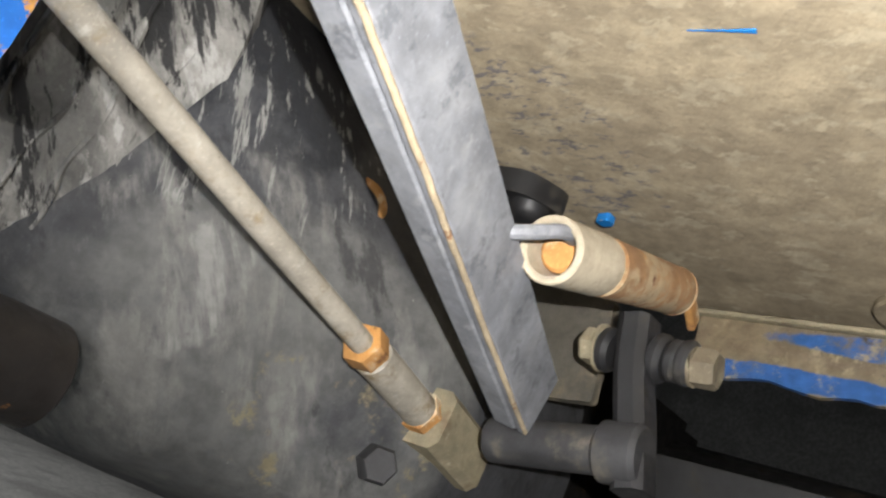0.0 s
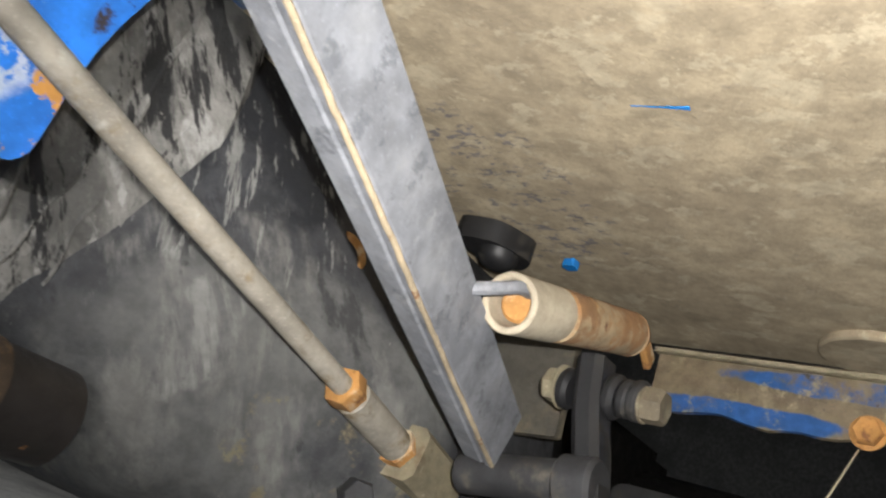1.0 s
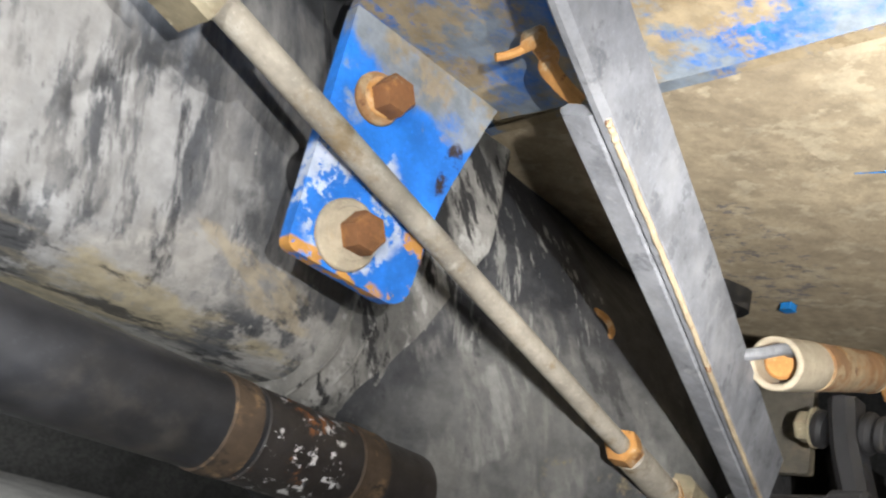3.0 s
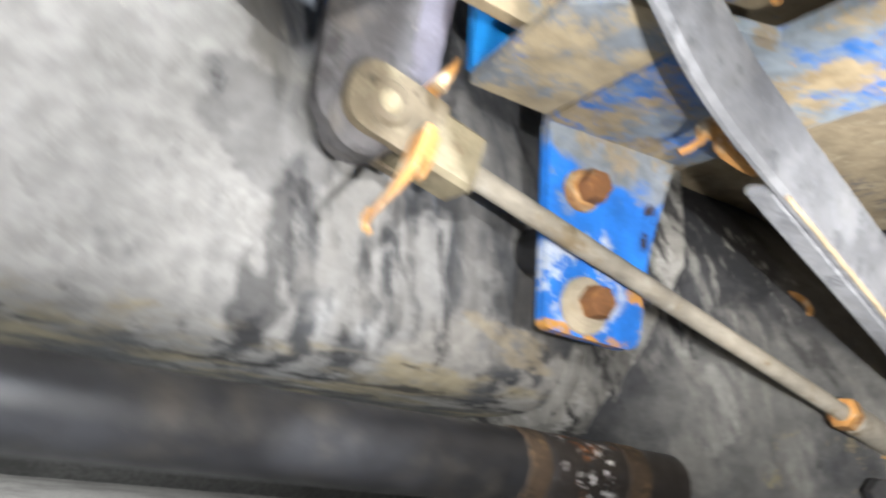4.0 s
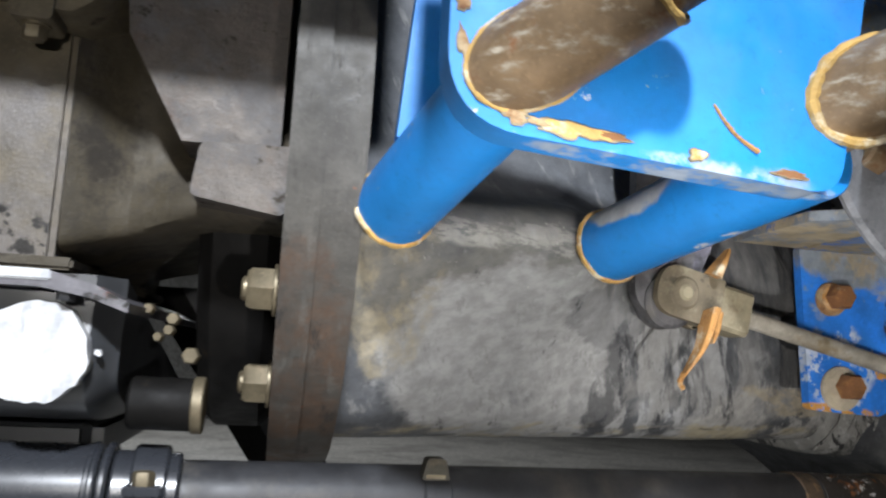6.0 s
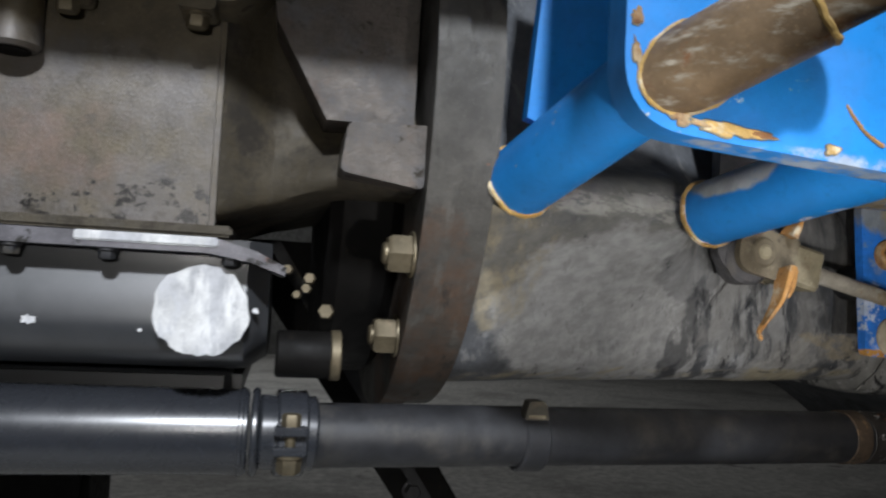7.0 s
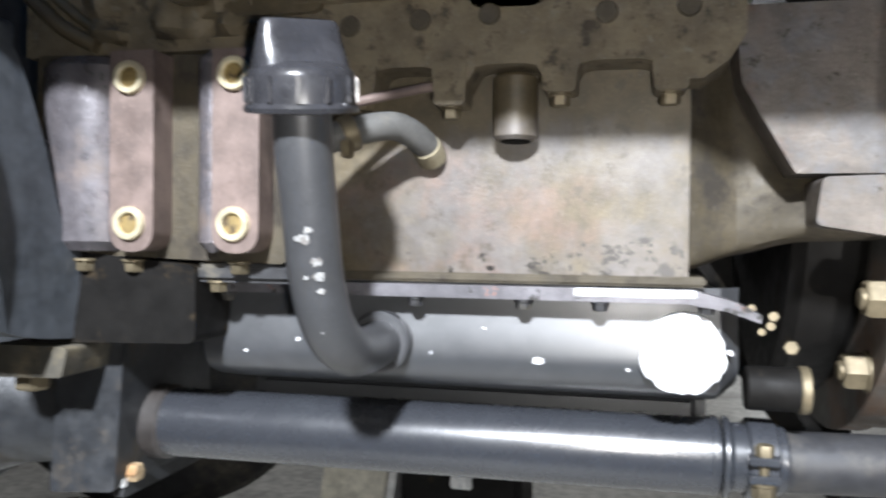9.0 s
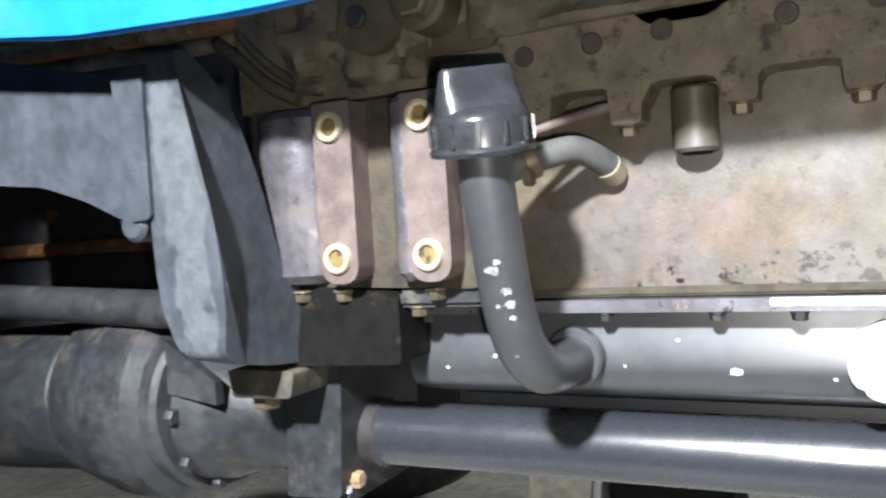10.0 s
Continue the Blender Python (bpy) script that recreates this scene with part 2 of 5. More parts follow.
m_block = surf("oily_brown_engine_casting", (0.092, 0.073, 0.044), 0.44, 0.15, [
    # paler bluish patch: lamp light on the lower wall put into the colour
    dict(col=(0.135, 0.130, 0.142), scale=9, lo=0.34, hi=0.60, rough=0.40, metal=0.15, at=(0.51, 0, 0.65), size=(0.19, 0.2, 0.085), jag=0.5, amount=0.5),
    dict(col=(0.17, 0.105, 0.078), scale=16, lo=0.44, hi=0.70, rough=0.5, at=(0.44, 0, 0.655), size=(0.13, 0.2, 0.055), amount=0.6),
    dict(col=(0.19, 0.10, 0.07), scale=20, lo=0.50, hi=0.66, rough=0.5, at=(0.735, 0, 0.73), size=(0.03, 0.2, 0.05), amount=0.6),
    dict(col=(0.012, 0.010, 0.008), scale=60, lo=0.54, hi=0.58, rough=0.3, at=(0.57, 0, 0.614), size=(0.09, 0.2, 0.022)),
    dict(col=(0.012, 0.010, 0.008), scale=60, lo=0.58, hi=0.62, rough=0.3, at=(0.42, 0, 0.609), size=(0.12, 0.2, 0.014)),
    dict(col=(0.05, 0.04, 0.026), scale=55, lo=0.56, hi=0.66, rough=0.4, amount=0.6),
    dict(col=(0.24, 0.22, 0.20), scale=210, lo=0.62, hi=0.70, rough=0.4, amount=0.35),
], [(130, 0.2, 0.0008), (420, 0.4, 0.0006)], grain=0.6)
m_casting = surf("matte_brown_casting", (0.125, 0.101, 0.064), 0.7, 0.05, [dict(col=(0.05, 0.04, 0.028), scale=45, lo=0.54, hi=0.66), dict(col=(0.17, 0.155, 0.125), scale=90, lo=0.58, hi=0.68, amount=0.7)], [(120, 0.6, 0.0016), (400, 0.6, 0.0008)])
m_rib = surf("reddish_grey_casting", (0.082, 0.068, 0.056), 0.5, 0.1, [dict(col=(0.12, 0.07, 0.05), scale=18, lo=0.52, hi=0.68, amount=0.7), dict(col=(0.10, 0.098, 0.10), scale=24, lo=0.5, hi=0.64, amount=0.7), dict(col=(0.035, 0.028, 0.02), scale=60, lo=0.58, hi=0.68)], [(130, 0.5, 0.0014), (420, 0.6, 0.0008)])
m_boss = surf("machined_boss_pads", (0.15, 0.112, 0.098), 0.55, 0.2, [dict(col=(0.08, 0.06, 0.05), scale=40, lo=0.6, hi=0.7, rough=0.4)], [(300, 0.3, 0.0003)])
m_pan = surf("black_satin_pan_paint", (0.036, 0.038, 0.041), 0.37, 0.0, [
    dict(col=(0.052, 0.053, 0.056), scale=6, lo=0.42, hi=0.7, rough=0.44, amount=0.6),
    dict(col=(0.022, 0.022, 0.024), scale=38, lo=0.66, hi=0.70, rough=0.5, amount=0.8),
    dict(col=(0.40, 0.38, 0.35), scale=60, lo=0.74, hi=0.76),
], [(300, 0.06, 0.0003)], spec=1.0, waver=0.3)
m_column = surf("glossy_grey_brown_casting", (0.10, 0.092, 0.098), 0.30, 0.35, [dict(col=(0.13, 0.10, 0.085), scale=14, lo=0.5, hi=0.7, rough=0.4)], [(300, 0.5, 0.0008)])
m_gasket = surf("grey_pan_flange", (0.13, 0.125, 0.135), 0.45, 0.4, [dict(col=(0.25, 0.12, 0.09), scale=40, lo=0.60, hi=0.66), dict(col=(0.03, 0.028, 0.025), scale=50, lo=0.56, hi=0.62)], [(200, 0.3, 0.0003)])
m_white = surf("white_paint_dab", (0.66, 0.66, 0.65), 0.6, 0, [dict(col=(0.50, 0.505, 0.52), scale=38, lo=0.44, hi=0.6, stretch=(1.6, 1, 0.5)), dict(col=(0.2, 0.2, 0.2), scale=90, lo=0.68, hi=0.72)], [(140, 0.4, 0.0008)])
m_chip = surf("scuffed_bare_steel", (0.34, 0.34, 0.335), 0.5, 0.2, [dict(col=(0.16, 0.15, 0.14), scale=120, lo=0.50, hi=0.60)], [(200, 0.3, 0.0004)])
m_shaft = surf("black_satin_tube", (0.026, 0.028, 0.033), 0.27, 0.0, [
    dict(col=(0.10, 0.075, 0.055), scale=30, lo=0.70, hi=0.76, rough=0.6, amount=0.5),
    dict(col=(0.04, 0.045, 0.05), scale=8, lo=0.5, hi=0.7, rough=0.30, amount=0.3)], [(260, 0.04, 0.0003)], spec=0.8, waver=0.2)
m_shaft_rust = surf("black_tube_with_flaking_rust", (0.032, 0.028, 0.026), 0.5, 0.1, [
    dict(col=(0.26, 0.11, 0.045), scale=30, lo=0.58, hi=0.63, at=(1.315, 0.16, 0.43), size=(0.06, 0.1, 0.1)),
    dict(col=(0.60, 0.60, 0.60), scale=130, lo=0.585, hi=0.61, rough=0.5, at=(1.290, 0.16, 0.43), size=(0.034, 0.1, 0.1)),
    dict(col=(0.30, 0.14, 0.05), scale=40, lo=0.66, hi=0.70, rough=0.8)], [(120, 0.5, 0.001)])
m_blue = surf("bright_blue_paint", BLUE, 0.40, 0, [
    dict(col=(0.03, 0.185, 0.54), scale=6, lo=0.45, hi=0.7, amount=0.6),
    dict(col=(0.38, 0.39, 0.38), scale=34, lo=0.33, hi=0.42, rough=0.85, at=(0.966, -0.075, 0.664), size=(0.026, 0.056, 0.019), jag=0.9),
    dict(col=(0.38, 0.39, 0.38), scale=34, lo=0.33, hi=0.42, rough=0.85, at=(0.984, -0.155, 0.678), size=(0.026, 0.064, 0.019), jag=0.9),
    dict(col=(0.55, 0.56, 0.54), scale=60, lo=0.545, hi=0.57, rough=0.8, at=(1.004, -0.110, 0.627), size=(0.015, 0.090, 0.009), jag=1.0),
    dict(col=(0.33, 0.36, 0.38), scale=40, lo=0.42, hi=0.56, rough=0.8, at=(0.930, -0.212, 0.644), size=(0.095, 0.014, 0.011), jag=0.8, amount=0.8),
    dict(col=(0.40, 0.40, 0.38), scale=26, lo=0.645, hi=0.66, seed=7.0, rough=0.8),
    dict(col=ORANGE, scale=26, lo=0.672, hi=0.685, seed=7.0),
    dict(col=(0.05, 0.03, 0.02), scale=26, lo=0.71, hi=0.72, seed=7.0),
    dict(col=(0.60, 0.61, 0.60), scale=46, lo=0.685, hi=0.70, seed=2.0)], [(50, 0.15, 0.0012), (500, 0.2, 0.0002)], grain=0.1, waver=0.3)
m_blue_dusty = surf("blue_paint_under_dust", (0.02, 0.13, 0.42), 0.6, 0, [
    dict(col=(0.19, 0.225, 0.26), scale=14, lo=0.40, hi=0.54),
    dict(col=(0.30, 0.24, 0.15), scale=14, lo=0.46, hi=0.54, seed=6.0),
    dict(col=(0.25, 0.19, 0.11), scale=34, lo=0.56, hi=0.64, seed=16.0, amount=0.8),
    dict(col=ORANGE, scale=40, lo=0.66, hi=0.69, seed=1.0)], [(90, 0.4, 0.001), (300, 0.5, 0.0006)])
m_blue_bracket = surf("blue_paint_with_rust_spots", (0.014, 0.16, 0.58), 0.55, 0, [
    dict(col=(0.20, 0.225, 0.255), scale=18, lo=0.30, hi=0.46, at=(1.292, 0.1, 0.668), size=(0.09, 0.1, 0.036), jag=0.9),
    dict(col=(0.28, 0.225, 0.14), scale=24, lo=0.52, hi=0.62, at=(1.28, 0.1, 0.655), size=(0.06, 0.1, 0.03), jag=1.0, amount=0.8),
    dict(col=(0.50, 0.54, 0.58), scale=26, lo=0.50, hi=0.54, seed=3.0, at=(1.245, 0.09, 0.565), size=(0.04, 0.1, 0.04), amount=0.8),
    dict(col=(0.22, 0.26, 0.30), scale=30, lo=0.55, hi=0.66, at=(1.222, 0.09, 0.58), size=(0.014, 0.1, 0.08), amount=0.8),
    dict(col=ORANGE, scale=30, lo=0.47, hi=0.50, seed=1.0, at=(1.292, 0.09, 0.55), size=(0.012, 0.1, 0.03)),
    dict(col=ORANGE, scale=40, lo=0.50, hi=0.53, seed=2.0, at=(1.24, 0.09, 0.528), size=(0.04, 0.1, 0.008)),
    dict(col=(0.03, 0.02, 0.018), scale=30, lo=0.44, hi=0.52, seed=9.0, at=(1.300, 0.09, 0.61), size=(0.008, 0.1, 0.025))], [(90, 0.35, 0.001)])
m_rust = surf("brown_rust", RUST, 0.85, 0, [dict(col=(0.34, 0.16, 0.05), scale=40, lo=0.5, hi=0.65), dict(col=TAN, scale=30, lo=0.58, hi=0.68)], [(180, 0.6, 0.001)])
m_rust_dusty = surf("dusty_rust", (0.26, 0.14, 0.06), 0.9, 0, [dict(col=(0.36, 0.27, 0.16), scale=28, lo=0.48, hi=0.60), dict(col=(0.13, 0.06, 0.028), scale=45, lo=0.56, hi=0.64), dict(col=(0.42, 0.21, 0.06), scale=60, lo=0.60, hi=0.66)], [(90, 0.7, 0.002), (300, 0.6, 0.001)])
m_crust = surf("olive_dust_on_casting", (0.055, 0.050, 0.039), 0.8, 0, [dict(col=(0.125, 0.105, 0.07), scale=22, lo=0.48, hi=0.62), dict(col=(0.05, 0.045, 0.035), scale=40, lo=0.56, hi=0.66)], [(90, 0.6, 0.002)])
m_orange = surf("dusty_orange_rust", (0.40, 0.20, 0.06), 0.85, 0, [dict(col=RUST, scale=50, lo=0.56, hi=0.66), dict(col=(0.55, 0.47, 0.33), scale=25, lo=0.52, hi=0.66)], [(180, 0.5, 0.0008)])
m_weld = surf("rusty_weld_bead", (0.46, 0.29, 0.085), 0.7, 0, [dict(col=(0.58, 0.50, 0.35), scale=60, lo=0.5, hi=0.62), dict(col=RUST, scale=70, lo=0.6, hi=0.68)], [(250, 0.9, 0.002)])
m_bare = surf("rusted_bare_bar", (0.20, 0.135, 0.075), 0.55, 0.3, [dict(col=(0.33, 0.29, 0.22), scale=50, lo=0.5, hi=0.66, stretch=(1, 1, 3)), dict(col=RUST, scale=30, lo=0.55, hi=0.66)], [(240, 0.4, 0.0006)])
m_panel = surf("dust_caked_sheet", (0.385, 0.318, 0.215), 0.92, 0, [
    dict(col=(0.31, 0.253, 0.172), scale=6, lo=0.44, hi=0.66, amount=0.8),
    dict(col=(0.50, 0.43, 0.305), scale=24, lo=0.53, hi=0.58, stretch=(1.3, 0.9, 1), amount=0.6),
    dict(col=(0.25, 0.21, 0.155), scale=60, lo=0.60, hi=0.70, stretch=(1.5, 0.9, 1), amount=0.5),
    dict(col=(0.11, 0.112, 0.14), scale=75, lo=0.52, hi=0.62, stretch=(1.7, 0.8, 1), at=(1.67, 0.135, 0.72), size=(0.15, 0.085, 0.05), amount=0.75),
    dict(col=(0.11, 0.112, 0.15), scale=75, lo=0.70, hi=0.73, stretch=(1.5, 0.9, 1), seed=13.0, amount=0.7)], [(45, 0.35, 0.003), (150, 0.5, 0.0012), (400, 0.4, 0.0006)])
m_rod = surf("dusty_steel_rod", (0.29, 0.265, 0.22), 0.7, 0.1, [dict(col=(0.19, 0.145, 0.085), scale=24, lo=0.50, hi=0.66), dict(col=(0.42, 0.40, 0.35), scale=50, lo=0.55, hi=0.7), dict(col=(0.10, 0.075, 0.05), scale=80, lo=0.64, hi=0.70)], [(200, 0.35, 0.0005)])
m_clevis = surf("khaki_dusted_clevis", (0.22, 0.19, 0.125), 0.75, 0.1, [dict(col=(0.15, 0.115, 0.07), scale=35, lo=0.52, hi=0.66), dict(col=(0.42, 0.38, 0.28), scale=60, lo=0.6, hi=0.7)], [(200, 0.4, 0.0006)])
m_clevis_dark = surf("brown_dusty_cheek", (0.12, 0.098, 0.065), 0.75, 0.1, [dict(col=(0.20, 0.175, 0.12), scale=45, lo=0.52, hi=0.64), dict(col=(0.06, 0.05, 0.035), scale=60, lo=0.58, hi=0.68)], [(200, 0.5, 0.0007)])
m_band = surf("brown_stained_band", (0.075, 0.052, 0.034), 0.7, 0.1, [dict(col=(0.20, 0.13, 0.07), scale=50, lo=0.52, hi=0.62), dict(col=(0.03, 0.024, 0.02), scale=40, lo=0.54, hi=0.64)], [(150, 0.5, 0.001)])
m_arm = surf("dark_grey_dusty_arm", (0.072, 0.070, 0.074), 0.6, 0, [dict(col=(0.035, 0.034, 0.036), scale=18, lo=0.5, hi=0.62), dict(col=(0.19, 0.175, 0.155), scale=60, lo=0.62, hi=0.69), dict(col=(0.12, 0.11, 0.10), scale=14, lo=0.52, hi=0.66, seed=6.0)], [(140, 0.4, 0.0008)])
m_lever = surf("dull_grey_steel_lever", (0.185, 0.192, 0.208), 0.58, 0.15, [
    dict(col=(0.12, 0.126, 0.14), scale=14, lo=0.46, hi=0.64, amount=0.7),
    dict(col=(0.24, 0.245, 0.255), scale=20, lo=0.50, hi=0.66, seed=9.0, amount=0.6),
    dict(col=(0.075, 0.08, 0.09), scale=48, lo=0.54, hi=0.64, amount=0.65),
    dict(col=(0.26, 0.265, 0.27), scale=60, lo=0.58, hi=0.66, seed=23.0, amount=0.6),
    dict(col=(0.045, 0.047, 0.052), scale=120, lo=0.66, hi=0.72, seed=4.0, amount=0.7),
    dict(col=(0.28, 0.225, 0.14), scale=55, lo=0.68, hi=0.72)], [(60, 0.3, 0.0014), (170, 0.35, 0.0008)])
m_hose = surf("dusty_grey_hose", (0.075, 0.073, 0.068), 0.7, 0, [dict(col=(0.13, 0.12, 0.10), scale=30, lo=0.5, hi=0.66)], [(200, 0.3, 0.0004)])
m_edge_rust = surf("sandy_seam", (0.31, 0.25, 0.165), 0.9, 0, [dict(col=RUST, scale=60, lo=0.58, hi=0.66)], [(300, 0.8, 0.001)])
m_dark = surf("dark_dirty_steel", (0.034, 0.034, 0.036), 0.55, 0.2, [dict(col=(0.095, 0.085, 0.066), scale=20, lo=0.54, hi=0.68)], [(140, 0.4, 0.0008)])
m_rubber = surf("black_rubber", (0.015, 0.015, 0.016), 0.5, 0, [dict(col=(0.045, 0.040, 0.032), scale=30, lo=0.56, hi=0.7)], [(200, 0.3, 0.0004)])
m_plastic = surf("black_plastic_cap", (0.026, 0.026, 0.029), 0.25, 0, [dict(col=(0.06, 0.058, 0.055), scale=9, lo=0.54, hi=0.72, rough=0.42, amount=0.6)], [(300, 0.15, 0.0002)])
m_zinc = surf("yellow_zinc_steel", (0.155, 0.128, 0.082), 0.48, 0.6, [dict(col=(0.16, 0.12, 0.07), scale=70, lo=0.56, hi=0.68, rough=0.6)], [(300, 0.3, 0.0003)])
m_brass = surf("brass_bush", (0.62, 0.55, 0.38), 0.38, 0.5, [dict(col=(0.30, 0.22, 0.10), scale=90, lo=0.58, hi=0.68, rough=0.6)], [(300, 0.3, 0.0003)])
m_bore = surf("tarnished_brass_bore", (0.26, 0.19, 0.08), 0.5, 0.4, [dict(col=(0.05, 0.035, 0.02), scale=80, lo=0.5, hi=0.62)], [(300, 0.3, 0.0003)])
WORN = [dict(col=(0.088, 0.097, 0.102), scale=40, lo=0.34, hi=0.46, at=(wx, -0.154, wz), size=(ws, 0.016, 0.055), jag=1.3, jagscale=55, seed=3.0, amount=0.85)
        for wx, wz, ws in ((0.054, 0.80, 0.013), (0.068, 0.745, 0.024), (0.076, 0.69, 0.024), (0.078, 0.63, 0.020), (0.088, 0.59, 0.016))]
m_axle = surf("grey_painted_axle_casting", (0.052, 0.058, 0.067), 0.45, 0.05, [
    dict(col=(0.075, 0.082, 0.092), scale=9, lo=0.46, hi=0.66, stretch=(1.2, 1.2, 0.8), amount=0.6),
    *WORN,
    dict(col=(0.40, 0.37, 0.32), scale=60, lo=0.68, hi=0.71, at=(0.08, -0.154, 0.66), size=(0.05, 0.02, 0.2)),
    dict(col=(0.42, 0.41, 0.38), scale=60, lo=0.73, hi=0.75)], CAST)
m_axle_dark = surf("dark_grey_axle_paint", (0.023, 0.0245, 0.027), 0.42, 0.05, [
    dict(col=(0.045, 0.046, 0.048), scale=9, lo=0.46, hi=0.66, amount=0.7),
    dict(col=(0.075, 0.058, 0.038), scale=14, lo=0.52, hi=0.68, amount=0.6),
    dict(col=(0.42, 0.36, 0.26), scale=55, lo=0.71, hi=0.74)], CAST)
# near black: shade of cavities and dark background is put into this colour
m_shade_black = surf("near_black_shade", (0.007, 0.0065, 0.006), 0.6, 0.0, [dict(col=(0.03, 0.022, 0.013), scale=24, lo=0.58, hi=0.70)], [(90, 0.4, 0.001)], spec=0.12)
m_concrete = surf("pale_concrete_floor", (0.44, 0.43, 0.40), 0.85, 0, [dict(col=(0.30, 0.29, 0.27), scale=2.2, lo=0.45, hi=0.65), dict(col=(0.16, 0.15, 0.14), scale=5, lo=0.62, hi=0.7)], [(60, 0.3, 0.001)])
m_wall = surf("grey_workshop_wall", (0.09, 0.09, 0.087), 0.9, 0, [dict(col=(0.06, 0.06, 0.058), scale=1.5, lo=0.45, hi=0.65)], [(40, 0.3, 0.002)])
m_wall_pale = surf("pale_workshop_wall", (0.30, 0.30, 0.29), 0.9, 0, [dict(col=(0.20, 0.20, 0.195), scale=1.5, lo=0.45, hi=0.65)], [(40, 0.3, 0.002)])
m_tyre = surf("tyre_rubber", (0.02, 0.02, 0.021), 0.8, 0, [dict(col=(0.09, 0.08, 0.065), scale=9, lo=0.5, hi=0.7)], [(80, 0.5, 0.002)])
m_carton = surf("cream_cardboard", (0.60, 0.57, 0.48), 0.85, 0, [dict(col=(0.48, 0.44, 0.35), scale=8, lo=0.5, hi=0.66)], [(160, 0.3, 0.0006)])
m_cream = surf("dusty_cream_sleeve", (0.33, 0.285, 0.21), 0.85, 0, [dict(col=(0.33, 0.26, 0.16), scale=40, lo=0.56, hi=0.7)], [(220, 0.4, 0.0005)])


# ---- mesh helpers ----
def finish(bm, angle=35):
    me = bpy.data.meshes.new("mesh")
    bmesh.ops.recalc_face_normals(bm, faces=bm.faces[:])
    bm.to_mesh(me)
    bm.free()
    me.polygons.foreach_set("use_smooth", [True] * len(me.polygons))
    me.set_sharp_from_angle(angle=radians(angle))
    return me


def thing(name, base, label, category, group="", kind=""):
    ob = new(name)
    ob.location = base
    ob.empty_display_size = 0.05
    return tagged(ob, label, category, group, kind)


def base_of(ob):
    v = Vector(ob.location)
    while ob.parent:
        ob = ob.parent
        v += ob.location
    return v


def part(name, bm, material, parent, label=""):
    bmesh.ops.translate(bm, verts=bm.verts[:], vec=-base_of(parent))
    ob = new(name, finish(bm))
    ob.data.materials.append(material)
    ob.parent = parent
    return tagged(ob, label)


def solo(name, bm, material, base, label, category, group="", kind=""):
    bmesh.ops.translate(bm, verts=bm.verts[:], vec=-Vector(base))
    ob = new(name, finish(bm))
    ob.location = base
    ob.data.materials.append(material)
    return tagged(ob, label, category, group, kind)


def soften(bm, width, segments=2, least=25):
    edges = [e for e in bm.edges if len(e.link_faces) == 2 and e.calc_face_angle(0) > radians(least)]
    if width > 0 and edges:
        bmesh.ops.bevel(bm, geom=edges, offset=width, segments=segments, affect="EDGES", clamp_overlap=True)
    return bm


def join(*bms):
    out = bms[0]
    for b in bms[1:]:
        me = bpy.data.meshes.new("tmp")
        b.to_mesh(me)
        b.free()
        out.from_mesh(me)
        bpy.data.meshes.remove(me)
    return out


def box(lo, hi, bevel=0.002, segments=2):
    bm = bmesh.new()
    bmesh.ops.create_cube(bm, size=1)
    lo, hi = Vector(lo), Vector(hi)
    for v in bm.verts:
        v.co = Vector([lo[i] + (v.co[i] + 0.5) * (hi[i] - lo[i]) for i in range(3)])
    return soften(bm, bevel, segments)


def aligned(bm, p, d, up=(0, 0, 1)):
    """Turns a mesh built along +z so that it starts at p and runs along d."""
    q = Vector(d).normalized().to_track_quat("Z", "Y")
    bmesh.ops.transform(bm, matrix=Matrix.Translation(p) @ q.to_matrix().to_4x4(), verts=bm.verts[:])
    return bm


def lathe(profile, seg=32):
    """Rings of (radius, height) about z; closed at both ends where the radius is above nought."""
    bm = bmesh.new()
    rings = [[bm.verts.new((r * math.cos(2 * math.pi * k / seg), r * math.sin(2 * math.pi * k / seg), h)) for k in range(seg)] for r, h in profile]
    for a, b in zip(rings, rings[1:]):
        for k in range(seg):
            bm.faces.new((a[k], a[(k + 1) % seg], b[(k + 1) % seg], b[k]))
    bm.faces.new(rings[0][::-1])
    bm.faces.new(rings[-1])
    return bm


def rod(p, q, r, r2=None, seg=28, rim=0.0015):
    p, q = Vector(p), Vector(q)
    n, r2 = (q - p).length, r if r2 is None else r2
    return aligned(lathe([(r - rim, 0), (r, rim), (r2, n - rim), (r2 - rim, n)], seg), p, q - p)


def pipe(p, q, r, wall, seg=28):
    p, q = Vector(p), Vector(q)
    n = (q - p).length
    return aligned(lathe([(r - wall, min(0.06, n * 0.8)), (r - wall, 0.001), (r - wall * 0.7, 0), (r - wall * 0.2, 0), (r, 0.001), (r, n)], seg), p, q - p)


def curve_points(points, steps=8):
    """A smooth line through the points (Catmull-Rom)."""
    p = [Vector(v) for v in points]
    p = [2 * p[0] - p[1], *p, 2 * p[-1] - p[-2]]
    out = []
    for a, b, c, d in zip(p, p[1:], p[2:], p[3:]):
        for k in range(steps):
            t = k / steps
            out.append(0.5 * (2 * b + (c - a) * t + (2 * a - 5 * b + 4 * c - d) * t * t + (3 * b - a - 3 * c + d) * t ** 3))
    return out + [p[-2]]


